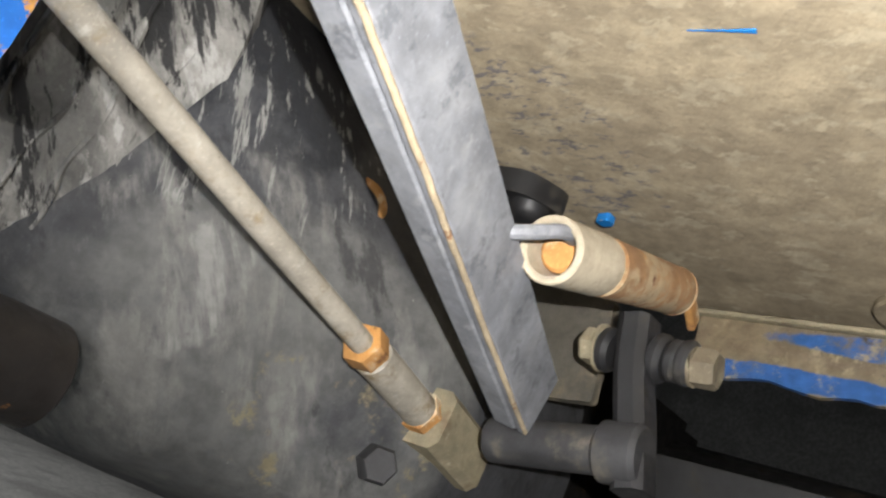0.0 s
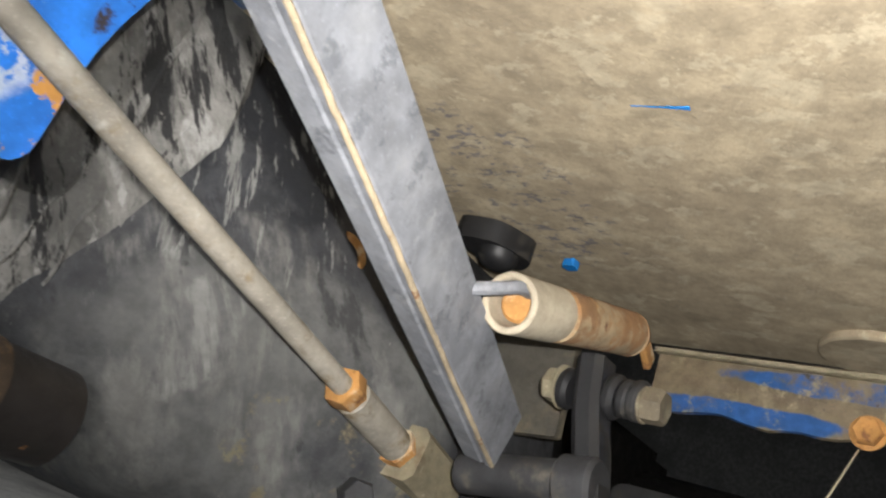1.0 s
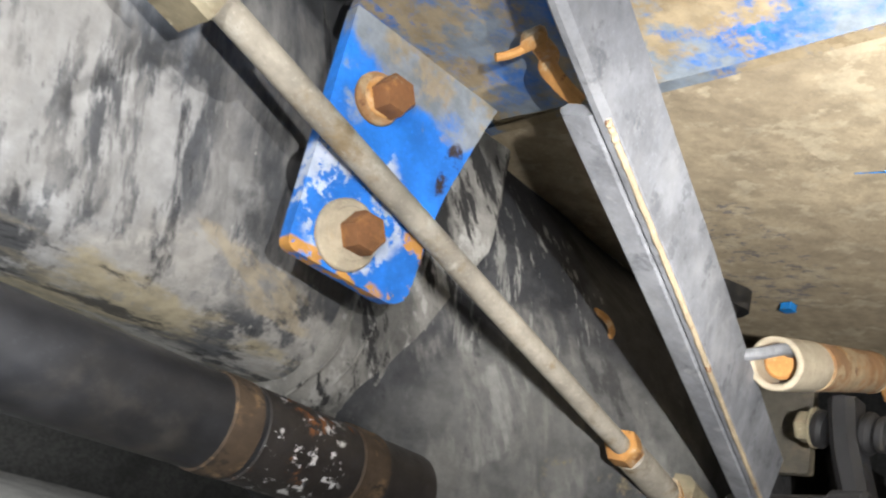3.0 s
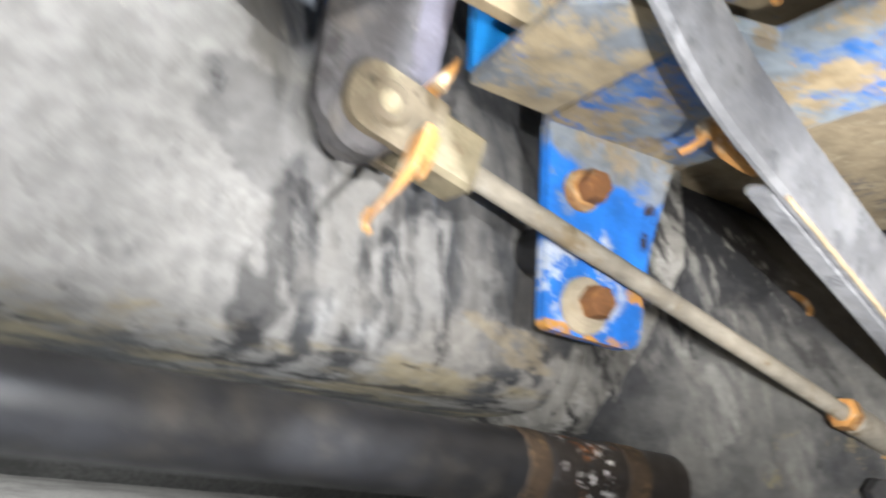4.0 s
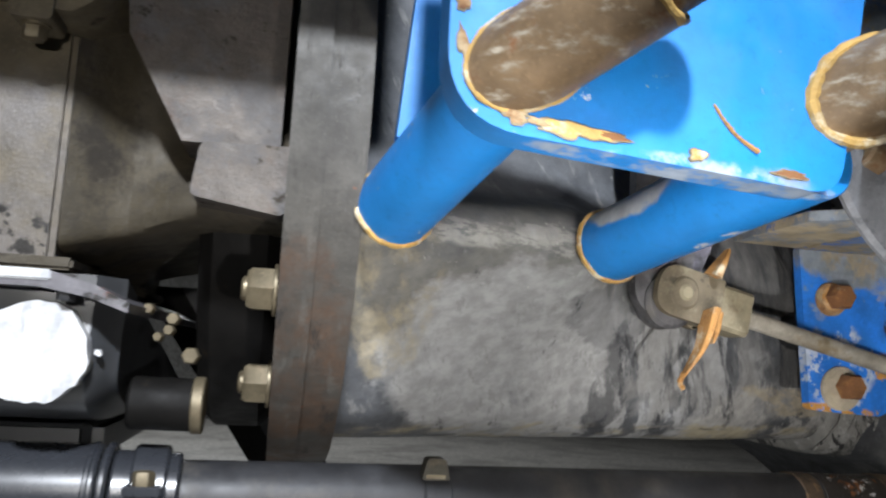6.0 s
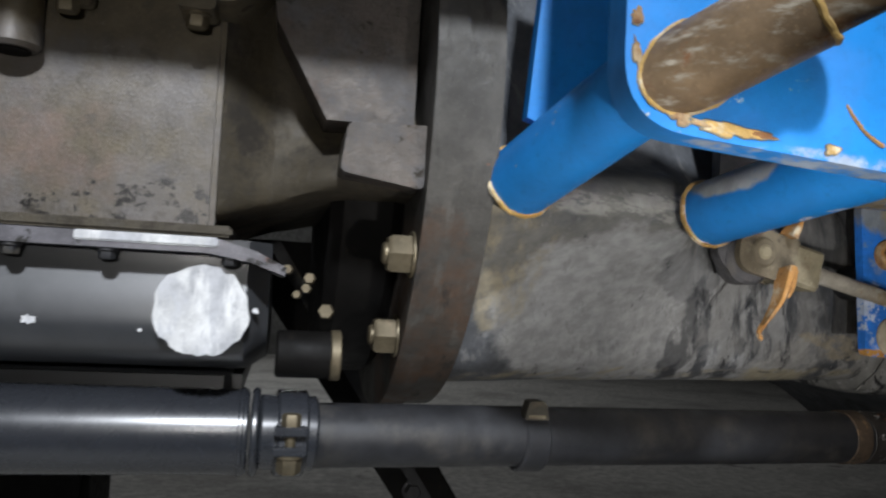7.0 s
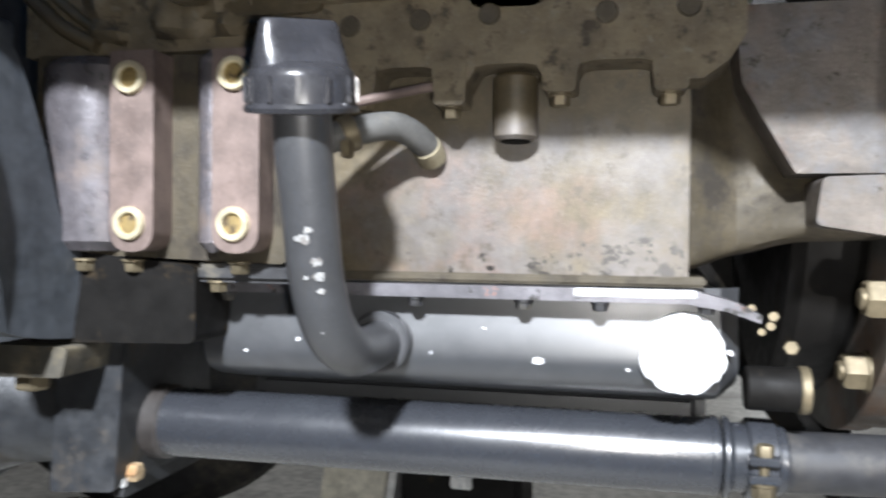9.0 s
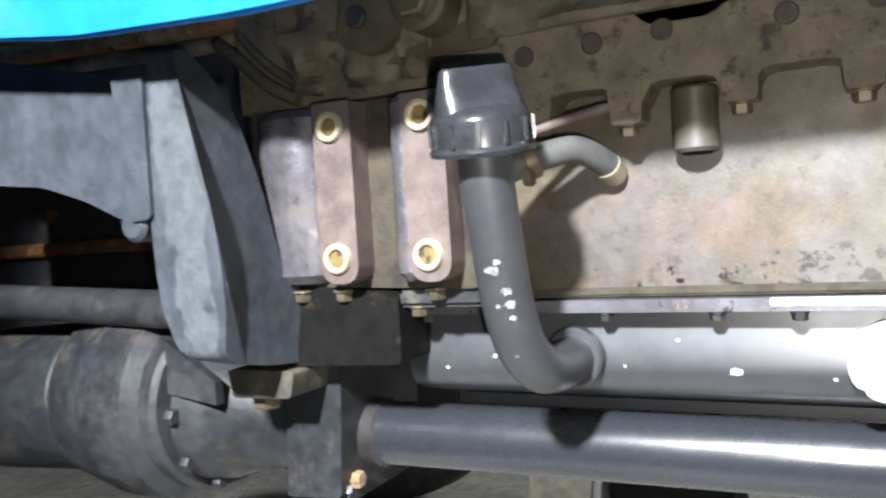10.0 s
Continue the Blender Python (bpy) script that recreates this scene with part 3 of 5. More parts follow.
def sweep(points, section, up=(0, 0, 1), steps=8, scale=None):
    """A closed section of (side, up) pairs carried along a smooth line."""
    line = curve_points(points, steps)
    bm, rings, up = bmesh.new(), [], Vector(up)
    for k, c in enumerate(line):
        d = (line[min(k + 1, len(line) - 1)] - line[max(k - 1, 0)]).normalized()
        side = d.cross(up).normalized()
        top = side.cross(d).normalized()
        s = scale(k / (len(line) - 1)) if scale else 1
        rings.append([bm.verts.new(c + side * a * s + top * b * s) for a, b in section])
    n = len(section)
    for a, b in zip(rings, rings[1:]):
        for k in range(n):
            bm.faces.new((a[k], a[(k + 1) % n], b[(k + 1) % n], b[k]))
    bm.faces.new(rings[0][::-1])
    bm.faces.new(rings[-1])
    return bm


def circle(r, seg=18):
    return [(r * math.cos(2 * math.pi * k / seg), r * math.sin(2 * math.pi * k / seg)) for k in range(seg)]


def bar_section(w, h, c=0.0015):
    """A rectangle w wide and h high with small chamfers."""
    a, b = w / 2, h / 2
    return [(-a + c, -b), (a - c, -b), (a, -b + c), (a, b - c), (a - c, b), (-a + c, b), (-a, b - c), (-a, -b + c)]


def prism(outline, axis, lo, hi, bevel=0.0015, segments=2):
    """A flat outline pushed from lo to hi along an axis; the outline's pairs are the two other axes in order."""
    bm = bmesh.new()
    n = "xyz".index(axis)

    def at(pair, h):
        v = list(pair)
        v.insert(n, h)
        return v

    a = [bm.verts.new(at(v, lo)) for v in outline]
    b = [bm.verts.new(at(v, hi)) for v in outline]
    for k in range(len(outline)):
        bm.faces.new((a[k], a[(k + 1) % len(a)], b[(k + 1) % len(a)], b[k]))
    bm.faces.new(a[::-1])
    bm.faces.new(b)
    return soften(bm, bevel, segments, 30)


def rounded(points, r, steps=5):
    """An outline with its corners rounded; r is one radius or one for each corner."""
    out, n = [], len(points)
    for k in range(n):
        rk = r[k] if isinstance(r, (list, tuple)) else r
        p, a, b = Vector(points[k]), Vector(points[k - 1]), Vector(points[(k + 1) % n])
        if rk <= 0:
            out.append(tuple(p))
            continue
        ra = min(rk, (a - p).length * 0.48, (b - p).length * 0.48)
        u, w = p + (a - p).normalized() * ra, p + (b - p).normalized() * ra
        for s in range(steps + 1):
            t = s / steps
            out.append(tuple(u * (1 - t) ** 2 + p * 2 * t * (1 - t) + w * t * t))
    return out


def loft(sections, lengthwise=10, wobble=0.0):
    """Open profiles of (x, [(y, z), ...]) joined into one skin, smoothed along x, with both ends closed."""
    xs = [s[0] for s in sections]
    prof = np.array([s[1] for s in sections], float)
    bm, rings = bmesh.new(), []
    for i in range(len(xs) - 1):
        for k in range(lengthwise if i < len(xs) - 2 else lengthwise + 1):
            t = k / lengthwise
            t2 = t * t * (3 - 2 * t) * 0.35 + t * 0.65
            ring = prof[i] * (1 - t2) + prof[i + 1] * t2
            fine = []
            for a, b in zip(ring, ring[1:]):
                for j in range(4):
                    fine.append(a + (b - a) * j / 4)
            fine.append(ring[-1])
            for _ in range(2):
                fine = [fine[0]] + [(fine[j - 1] + 2 * fine[j] + fine[j + 1]) / 4 for j in range(1, len(fine) - 1)] + [fine[-1]]
            x = xs[i] + (xs[i + 1] - xs[i]) * t
            row = []
            for y, z in fine:
                d = noise.noise(Vector((x * 14, y * 14, z * 14))) * wobble
                row.append(bm.verts.new((x, y + d, z + d * 0.4)))
            rings.append(row)
    for a, b in zip(rings, rings[1:]):
        for k in range(len(a) - 1):
            bm.faces.new((a[k], a[k + 1], b[k + 1], b[k]))
    for row in (rings[0], rings[-1]):
        bm.faces.new(row)
    back = [(r[0], r[-1]) for r in rings]
    for (a, b), (c, d) in zip(back, back[1:]):
        bm.faces.new((a, b, d, c))
    return bm


def hexagon(r):
    return [(r * math.cos(math.pi / 3 * k), r * math.sin(math.pi / 3 * k)) for k in range(6)]


def hex_head(p, d, across, height, washer=0.0):
    """A hexagon bolt head with a chamfered crown, on a washer if one is given."""
    r = across / 2 / math.cos(math.pi / 6)
    bm, rings = bmesh.new(), []
    for s, h in ((1, 0), (1, height * 0.82), (0.86, height)):
        rings.append([bm.verts.new((a * s, b * s, h + (0.0015 if washer else 0))) for a, b in hexagon(r)])
    for a, b in zip(rings, rings[1:]):
        for k in range(6):
            bm.faces.new((a[k], a[(k + 1) % 6], b[(k + 1) % 6], b[k]))
    bm.faces.new(rings[0][::-1])
    bm.faces.new(rings[-1])
    if washer:
        bm = join(bm, lathe([(washer - 0.0006, -0.0005), (washer, 0), (washer, 0.0016), (washer - 0.0008, 0.002)], 24))
    return aligned(bm, p, d)


def bolt(parent, p, d, across, height, material, washer=0.0, label="", name="bolt"):
    return part(name, hex_head(p, d, across, height, washer), material, parent, label)


def bead(centre, axis, r, thick, start, sweep_angle, seed):
    """A lumpy weld bead round a bar."""
    rnd = random.Random(seed)
    q = Vector(axis).normalized().to_track_quat("Z", "Y")
    pts = []
    for k in range(25):
        a = radians(start + sweep_angle * k / 24)
        pts.append(Vector(centre) + q @ Vector((r * math.cos(a), r * math.sin(a), rnd.uniform(-0.001, 0.001))))
    return sweep(pts, circle(thick, 8), up=axis, steps=2, scale=lambda t: 0.85 + 0.3 * rnd.random())


def bead_on_plane(centre, axis, r, thick, y, seed):
    """A lumpy weld bead where a slanting bar meets an upright plate."""
    rnd = random.Random(seed)
    q = Vector(axis).normalized().to_track_quat("Z", "Y")
    d = Vector(axis).normalized()
    pts = []
    for k in range(25):
        a = 2 * math.pi * k / 24
        p = Vector(centre) + q @ Vector((r * math.cos(a), r * math.sin(a), 0))
        pts.append(p + d * ((y - p.y) / d.y) + Vector((0, rnd.uniform(-0.0008, 0.0008), 0)))
    return sweep(pts, circle(thick, 8), up=(0, 1, 0), steps=2, scale=lambda t: 0.7 + 0.6 * rnd.random())


def blot(p, d, r, thick, seed):
    """A small ragged patch of paint or bare metal lying on a surface."""
    rnd = random.Random(seed)
    bm = bmesh.new()
    rim = [(a, r * rnd.uniform(0.55, 1.25)) for a in (2 * math.pi * k / 15 for k in range(15))]
    low = [bm.verts.new((s * math.cos(a), 0.8 * s * math.sin(a), -thick * 3)) for a, s in rim]
    top = [bm.verts.new((s * math.cos(a), 0.8 * s * math.sin(a), thick)) for a, s in rim]
    for k in range(15):
        bm.faces.new((low[k], low[(k + 1) % 15], top[(k + 1) % 15], top[k]))
    bm.faces.new(low[::-1])
    bm.faces.new(top)
    return aligned(bm, p, d)


def relief(x0, x1, z0, z1, y, depth, seed):
    """An uneven cast face: a slab whose front swells and sinks."""
    bm = bmesh.new()
    nx, nz = int((x1 - x0) / 0.006), int((z1 - z0) / 0.006)
    grid = []
    for i in range(nx + 1):
        row = []
        for k in range(nz + 1):
            x, z = x0 + (x1 - x0) * i / nx, z0 + (z1 - z0) * k / nz
            n = noise.noise(Vector((x * 26, seed, z * 30))) + 0.5 * noise.noise(Vector((x * 60, seed + 4, z * 60)))
            h = depth * max(0.2, min(1.0, 0.5 + 1.6 * n))
            rim = min(1.0, 4.0 * min(i, nx - i, k + 1, nz - k) / 8)
            row.append(bm.verts.new((x, y - h * rim, z)))
        grid.append(row)
    for i in range(nx):
        for k in range(nz):
            bm.faces.new((grid[i][k], grid[i + 1][k], grid[i + 1][k + 1], grid[i][k + 1]))
    edge = grid[0] + [r[-1] for r in grid[1:]] + grid[-1][-2::-1] + [r[0] for r in grid[-2:0:-1]]
    back = [bm.verts.new((v.co.x, y + 0.03, v.co.z)) for v in edge]
    for k in range(len(edge)):
        bm.faces.new((edge[k], edge[(k + 1) % len(edge)], back[(k + 1) % len(edge)], back[k]))
    bm.faces.new(back)
    return bm


# ---- setting ----
solo("floor", box((-6, -5, -0.05), (7, 6, 0.0), 0), m_concrete, (0, 0, 0), "pale stained concrete workshop floor under the tractor", "floor", kind="structure")
solo("wall_north", box((-6.2, 5.8, 0), (7.2, 6.0, 3.6), 0), m_wall_pale, (0, 5.9, 0), "plain pale grey workshop wall", "wall", kind="structure")
solo("wall_south", box((-6.2, -5.2, 0), (7.2, -5.0, 3.6), 0), m_wall, (0, -5.1, 0), "plain grey workshop wall", "wall", kind="structure")
solo("wall_west", box((-6.2, -5.0, 0), (-6.0, 5.8, 3.6), 0), m_wall, (-6.1, 0, 0), "plain grey workshop wall", "wall", kind="structure")
solo("wall_east", box((7.0, -5.0, 0), (7.2, 5.8, 3.6), 0), m_wall, (7.1, 0, 0), "plain grey workshop wall", "wall", kind="structure")
solo("ceiling", box((-6.2, -5.2, 3.6), (7.2, 6.0, 3.7), 0), m_wall, (0, 0, 3.65), "plain grey workshop ceiling", "ceiling", kind="structure")


# ---- engine ----
def build_engine():
    e = thing("engine_block", (0.35, 0.2, 0.6), "brown-grey oily cast iron tractor engine block", "engine")
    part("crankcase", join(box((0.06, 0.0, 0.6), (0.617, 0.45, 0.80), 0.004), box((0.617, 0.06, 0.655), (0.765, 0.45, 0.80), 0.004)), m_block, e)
    # cylinder block side with its scalloped lower edge
    low, high, edge = 0.753, 0.769, []
    arches = [(0.372, 0.424), (0.450, 0.505), (0.531, 0.590)]
    x = 0.30
    edge.append((x, low))
    for a, b in arches:
        edge += [(a - 0.004, low), (a + 0.004, high - 0.002), (a + 0.012, high), (b - 0.012, high), (b - 0.004, high - 0.002), (b + 0.004, low)]
    edge += [(0.622, low), (0.640, 0.765), (0.652, 0.785), (0.652, 0.96), (0.05, 0.96), (0.05, 0.79), (0.30, 0.79)]
    part("cylinder_block", prism(edge, "y", -0.040, 0.3, 0.007, 3), m_casting, e)
    # flare towards the rear flange, with a square lug
    part("flare", loft([
        (0.6175, [(0.004, 0.80), (0.004, 0.77), (0.004, 0.72), (0.004, 0.66), (0.004, 0.625), (0.008, 0.612), (0.05, 0.61), (0.3, 0.61)]),
        (0.655, [(0.034, 0.80), (0.034, 0.76), (0.034, 0.71), (0.030, 0.668), (0.024, 0.645), (0.026, 0.624), (0.07, 0.622), (0.3, 0.622)]),
        (0.700, [(0.050, 0.80), (0.048, 0.75), (0.042, 0.70), (0.020, 0.672), (0.0, 0.650), (0.006, 0.637), (0.07, 0.632), (0.3, 0.632)]),
        (0.765, [(0.030, 0.80), (0.030, 0.75), (0.020, 0.70), (-0.020, 0.672), (-0.030, 0.648), (-0.010, 0.638), (0.05, 0.636), (0.3, 0.636)])], 6), m_shaded_grime, e)
    part("lug", prism(rounded([(0.700, 0.647), (0.758, 0.638), (0.762, 0.683), (0.704, 0.681)], 0.005), "y", -0.038, 0.07, 0.006, 3), m_rib, e, "square cast lug")
    part("rib", prism([(0.645, 0.81), (0.752, 0.81), (0.752, 0.685), (0.690, 0.685), (0.652, 0.752)], "y", -0.018, 0.09, 0.004), m_rib, e)
    part("pan_rail", box((0.16, -0.003, 0.5985), (0.630, 0.4, 0.6065), 0.002), m_shaded_grime, e)
    # oil drain boss under the arch
    part("pipe_boss", rod((0.482, -0.012, 0.765), (0.482, -0.012, 0.713), 0.018, rim=0.003), m_block, e, "round cast boss with a dark bore")
    part("bore", rod((0.482, -0.012, 0.7135), (0.482, -0.012, 0.7115), 0.012, rim=0.0005), m_shade_black, e)
    for bx, bz in ((0.361, 0.753), (0.434, 0.744), (0.519, 0.752), (0.600, 0.751)):
        part("bolt_pad", prism(rounded([(bx - 0.012, bz - 0.006), (bx + 0.012, bz - 0.006), (bx + 0.014, 0.772), (bx - 0.014, 0.772)], 0.004), "y", -0.043, -0.01, 0.003), m_casting, e)
        bolt(e, (bx, -0.030, bz - 0.006), (0, 0, -1), 0.013, 0.008, m_zinc, 0.009)
    for hx, hz in ((0.352, 0.803), (0.410, 0.805), (0.465, 0.807), (0.553, 0.804), (0.612, 0.806)):
        part("plug", rod((hx, -0.018, hz), (hx, -0.0425, hz), 0.0085, rim=0.001), m_shaded_grime, e)
    # lumps of the upper side
    part("side_cover", prism(rounded([(0.36, 0.822), (0.44, 0.826), (0.455, 0.812), (0.50, 0.812), (0.53, 0.83), (0.60, 0.83), (0.61, 0.9), (0.36, 0.9)], 0.006), "y", -0.040, -0.01, 0.004), m_block, e)
    part("side_cover", prism(rounded([(0.21, 0.815), (0.33, 0.815), (0.335, 0.9), (0.2, 0.9)], 0.01), "y", -0.046, -0.01, 0.005), m_block, e)
    part("pump_flange", prism(rounded([(0.180, 0.836), (0.215, 0.822), (0.246, 0.832), (0.262, 0.875), (0.19, 0.885)], 0.012), "y", -0.060, -0.02, 0.004), m_block, e)
    part("pump_plug", rod((0.205, -0.055, 0.857), (0.205, -0.066, 0.857), 0.010, rim=0.002), m_dark, e)
    part("pump_fitting", rod((0.277, -0.03, 0.856), (0.277, -0.085, 0.856), 0.026, rim=0.004), m_block, e)
    part("pump_nut", hex_head((0.277, -0.083, 0.856), (0, -1, 0), 0.030, 0.014), m_zinc, e)
    part("fuel_pipe", sweep([(0.03, -0.045, 0.862), (0.06, -0.050, 0.842), (0.095, -0.050, 0.812), (0.125, -0.046, 0.796)], circle(0.007, 12)), m_block, e)
    part("fuel_pipe", sweep([(0.055, -0.040, 0.868), (0.085, -0.042, 0.838), (0.12, -0.040, 0.812), (0.15, -0.040, 0.800)], circle(0.005, 12)), m_zinc, e)
    part("upper_casting", relief(0.30, 0.66, 0.822, 0.95, -0.042, 0.018, 3), m_casting, e)
    part("upper_casting", relief(0.10, 0.31, 0.800, 0.95, -0.036, 0.022, 9), m_casting, e)
    for x, z in ((0.40, 0.835), (0.47, 0.830), (0.55, 0.845)):
        part("cover_rib", box((x, -0.050, z), (x + 0.028, -0.03, z + 0.05), 0.005, 3), m_block, e)
    # front gear case with two drilled pads
    part("gear_case", prism(rounded([(0.066, 0.619), (0.30, 0.612), (0.315, 0.64), (0.315, 0.782), (0.066, 0.790)], 0.006), "y", -0.046, 0.1, 0.006, 3), m_shaded_grime, e)
    for x0, r in ((0.116, 0.046), (0.244, 0.011)):
        part("column", rod((x0, -0.072 + r, 0.621), (x0, -0.072 + r, 0.784), r, rim=0.008, seg=48), m_column, e)
    for px, top in ((0.178, 0.784), (0.270, 0.782)):
        out = rounded([(px - 0.020, 0.621), (px + 0.020, 0.621), (px + 0.020, top), (px - 0.020, top)], [0.021, 0.021, 0.002, 0.002], 8)
        part("pad", prism(out, "y", -0.074, -0.03, 0.0015), m_boss, e, "reddish machined pad with brass bushes")
        for bz in (0.644, 0.762):
            ring = aligned(lathe([(0.0085, 0.0), (0.0085, 0.004), (0.0095, 0.005), (0.0128, 0.005), (0.0138, 0.0035), (0.0138, 0.0)], 28), (px - 0.001, -0.0735, bz), (0, -1, 0))
            part("bush", ring, m_brass, e, "brass ring bush")
            part("bore", rod((px - 0.001, -0.0728, bz), (px - 0.001, -0.0746, bz), 0.0088, rim=0.0003), m_bore, e)
    for bx in (0.118, 0.165, 0.262):
        bolt(e, (bx, -0.05, 0.614), (0, 0, -1), 0.014, 0.009, m_zinc, 0.010)
    part("case_foot", box((0.218, -0.045, 0.596), (0.33, 0.1, 0.612), 0.004), m_dark, e)
    bolt(e, (0.235, -0.035, 0.597), (0, 0, -1), 0.013, 0.008, m_zinc, 0.009)
    # breather stub with a clip, and a thin pipe
    part("breather_hose", sweep([(0.345, -0.075, 0.708), (0.365, -0.065, 0.716), (0.392, -0.045, 0.722), (0.408, -0.022, 0.712), (0.412, -0.002, 0.700)], circle(0.0112), steps=6), m_hose, e, "dusty grey rubber breather hose")
    part("hose_end", rod((0.4095, -0.018, 0.7095), (0.412, -0.003, 0.7005), 0.0122, rim=0.001), m_clevis, e, "ochre hose end ferrule")
    part("clip", rod((0.357, -0.070, 0.712), (0.366, -0.065, 0.716), 0.0145, rim=0.001), m_zinc, e)
    part("clip_screw", box((0.362, -0.088, 0.694), (0.369, -0.074, 0.707), 0.0015), m_zinc, e)
    part("thin_pipe", sweep([(0.32, -0.10, 0.712), (0.36, -0.07, 0.735), (0.40, -0.04, 0.750), (0.425, -0.026, 0.757)], circle(0.004, 10)), m_boss, e)
    return e


def build_pan():
    p = thing("oil_pan", (0.42, 0.2, 0.5), "black satin pressed steel oil pan under the engine", "oil pan")
    prof = lambda s: [(0.010 + s, 0.5975), (0.0115 + s, 0.588), (0.0110 + s, 0.577), (0.0065 + s, 0.550), (0.0055 + s, 0.532), (0.014 + s, 0.514), (0.05 + s, 0.501), (0.12, 0.498), (0.4, 0.498)]
    part("pan_body", loft([(0.183, [(y + 0.03, z + (0.012 if z < 0.53 else 0)) for y, z in prof(0.0)]), (0.196, prof(0.004)), (0.22, prof(0.0)), (0.60, prof(0.0)), (0.642, prof(0.002)), (0.658, [(y + 0.022, z + (0.008 if z < 0.53 else 0)) for y, z in prof(0.0)])], 6, 0.001), m_pan, p)
    part("pan_flange", prism([(0.18, 0.5865), (0.615, 0.5865), (0.645, 0.5815), (0.668, 0.5735), (0.669, 0.5795), (0.648, 0.5895), (0.62, 0.5970), (0.18, 0.5970)], "y", -0.016, 0.39, 0.0012), m_gasket, p, "scuffed grey pan flange")
    part("sump", box((0.205, 0.085, 0.462), (0.640, 0.39, 0.506), 0.014, 3), m_pan, p)
    part("bare_strip", box((0.530, -0.0180, 0.5905), (0.622, -0.0150, 0.5972), 0.001), m_white, p, "bare bright strip of the flange")
    for bx in (0.23, 0.31, 0.40, 0.49, 0.55, 0.63):
        bolt(p, (bx, -0.008, 0.586), (0, 0, -1), 0.010, 0.006, m_dark, 0.007)
    # paint dab, a little uneven all round
    rnd = random.Random(4)
    out = [(0.613 + 0.0325 * r * math.cos(a), 0.547 + 0.032 * r * math.sin(a)) for a, r in ((2 * math.pi * k / 40, rnd.uniform(0.95, 1.04)) for k in range(40))]
    part("paint_dab", prism(out, "y", -0.0035, 0.01, 0.0008, 1), m_white, p, "round dab of white paint")
    for x, z, r in ((0.500, 0.535, 0.005), (0.649, 0.548, 0.003), (0.290, 0.545, 0.003), (0.455, 0.560, 0.0016), (0.572, 0.531, 0.0018), (0.240, 0.533, 0.002), (0.41, 0.538, 0.0014)):
        part("paint_chip", blot((x, 0.0062 if z < 0.555 else 0.009, z), (0, -1, 0), r * 0.9, 0.0012, int(x * 1000)), m_white, p)
    return p


def build_filler():
    f = thing("oil_filler", (0.373, -0.01, 0.548), "black steel oil filler tube with a ribbed plastic cap", "oil filler")
    line = [(0.362, -0.160, 0.725), (0.360, -0.150, 0.69), (0.359, -0.135, 0.645), (0.358, -0.122, 0.608), (0.360, -0.106, 0.574), (0.364, -0.080, 0.552), (0.366, -0.045, 0.545), (0.368, 0.012, 0.546)]
    part("tube", sweep(line, circle(0.0195, 28), up=(1, 0, 0), steps=7), m_tube, f)
    part("collar", rod((0.367, -0.006, 0.546), (0.368, 0.008, 0.546), 0.0265, rim=0.002), m_tube, f)
    d = Vector((0.02, -0.10, 0.55)).normalized()
    c = Vector((0.3605, -0.155, 0.716))
    cap = part("cap", aligned(lathe([(0.030, 0.0), (0.037, 0.001), (0.0378, 0.004), (0.0365, 0.006), (0.0355, 0.007), (0.0350, 0.024), (0.0335, 0.028), (0.0295, 0.031), (0.024, 0.033)], 48), c, d), m_plastic, f, "black ribbed plastic screw cap")
    q = d.to_track_quat("Z", "Y").to_matrix().to_4x4()
    for k in range(12):
        a = 2 * math.pi * (k + 0.3) / 12
        bm = box((-0.0016, 0.0335, 0.007), (0.0016, 0.0375, 0.024), 0.0008, 2)
        bmesh.ops.transform(bm, matrix=Matrix.Translation(c) @ q @ Matrix.Rotation(a, 4, "Z"), verts=bm.verts[:])
        part("rib", bm, m_plastic, cap)
    # broad wing grip, wide at its foot and drawn in to a flat top
    bm = bmesh.new()
    rings = []
    for h, wide, deep in ((0.026, 0.0325, 0.022), (0.034, 0.0315, 0.0165), (0.048, 0.029, 0.0085), (0.058, 0.0265, 0.0070), (0.060, 0.0245, 0.0055)):
        rings.append([bm.verts.new((wide * math.copysign(abs(math.cos(a)) ** 0.55, math.cos(a)), deep * math.copysign(abs(math.sin(a)) ** 0.75, math.sin(a)), h)) for a in (2 * math.pi * k / 32 for k in range(32))])
    for a, b in zip(rings, rings[1:]):
        for k in range(32):
            bm.faces.new((a[k], a[(k + 1) % 32], b[(k + 1) % 32], b[k]))
    bm.faces.new(rings[0][::-1])
    bm.faces.new(rings[-1])
    bmesh.ops.transform(bm, matrix=Matrix.Translation(c) @ q @ Matrix.Rotation(radians(35), 4, "Z"), verts=bm.verts[:])
    part("grip", bm, m_plastic, cap, "broad moulded wing grip")
    for k, (side, at, size) in enumerate(((-0.05, 0.47, 0.0035), (0.10, 0.46, 0.0045), (0.30, 0.45, 0.003), (0.05, 0.56, 0.002), (0.55, 0.52, 0.004), (0.60, 0.57, 0.0045), (0.62, 0.61, 0.003), (0.2, 0.74, 0.002))):
        way = curve_points(line, 7)
        c0 = way[int((at - 0.15) * (len(way) - 1))]
        n = Vector((side, -1, -0.32)).normalized()
        part("bare_spot", blot(c0 + n * 0.0197, n, size, 0.0004, 60 + k), m_chip, f, "bare chipped spot")
    return f


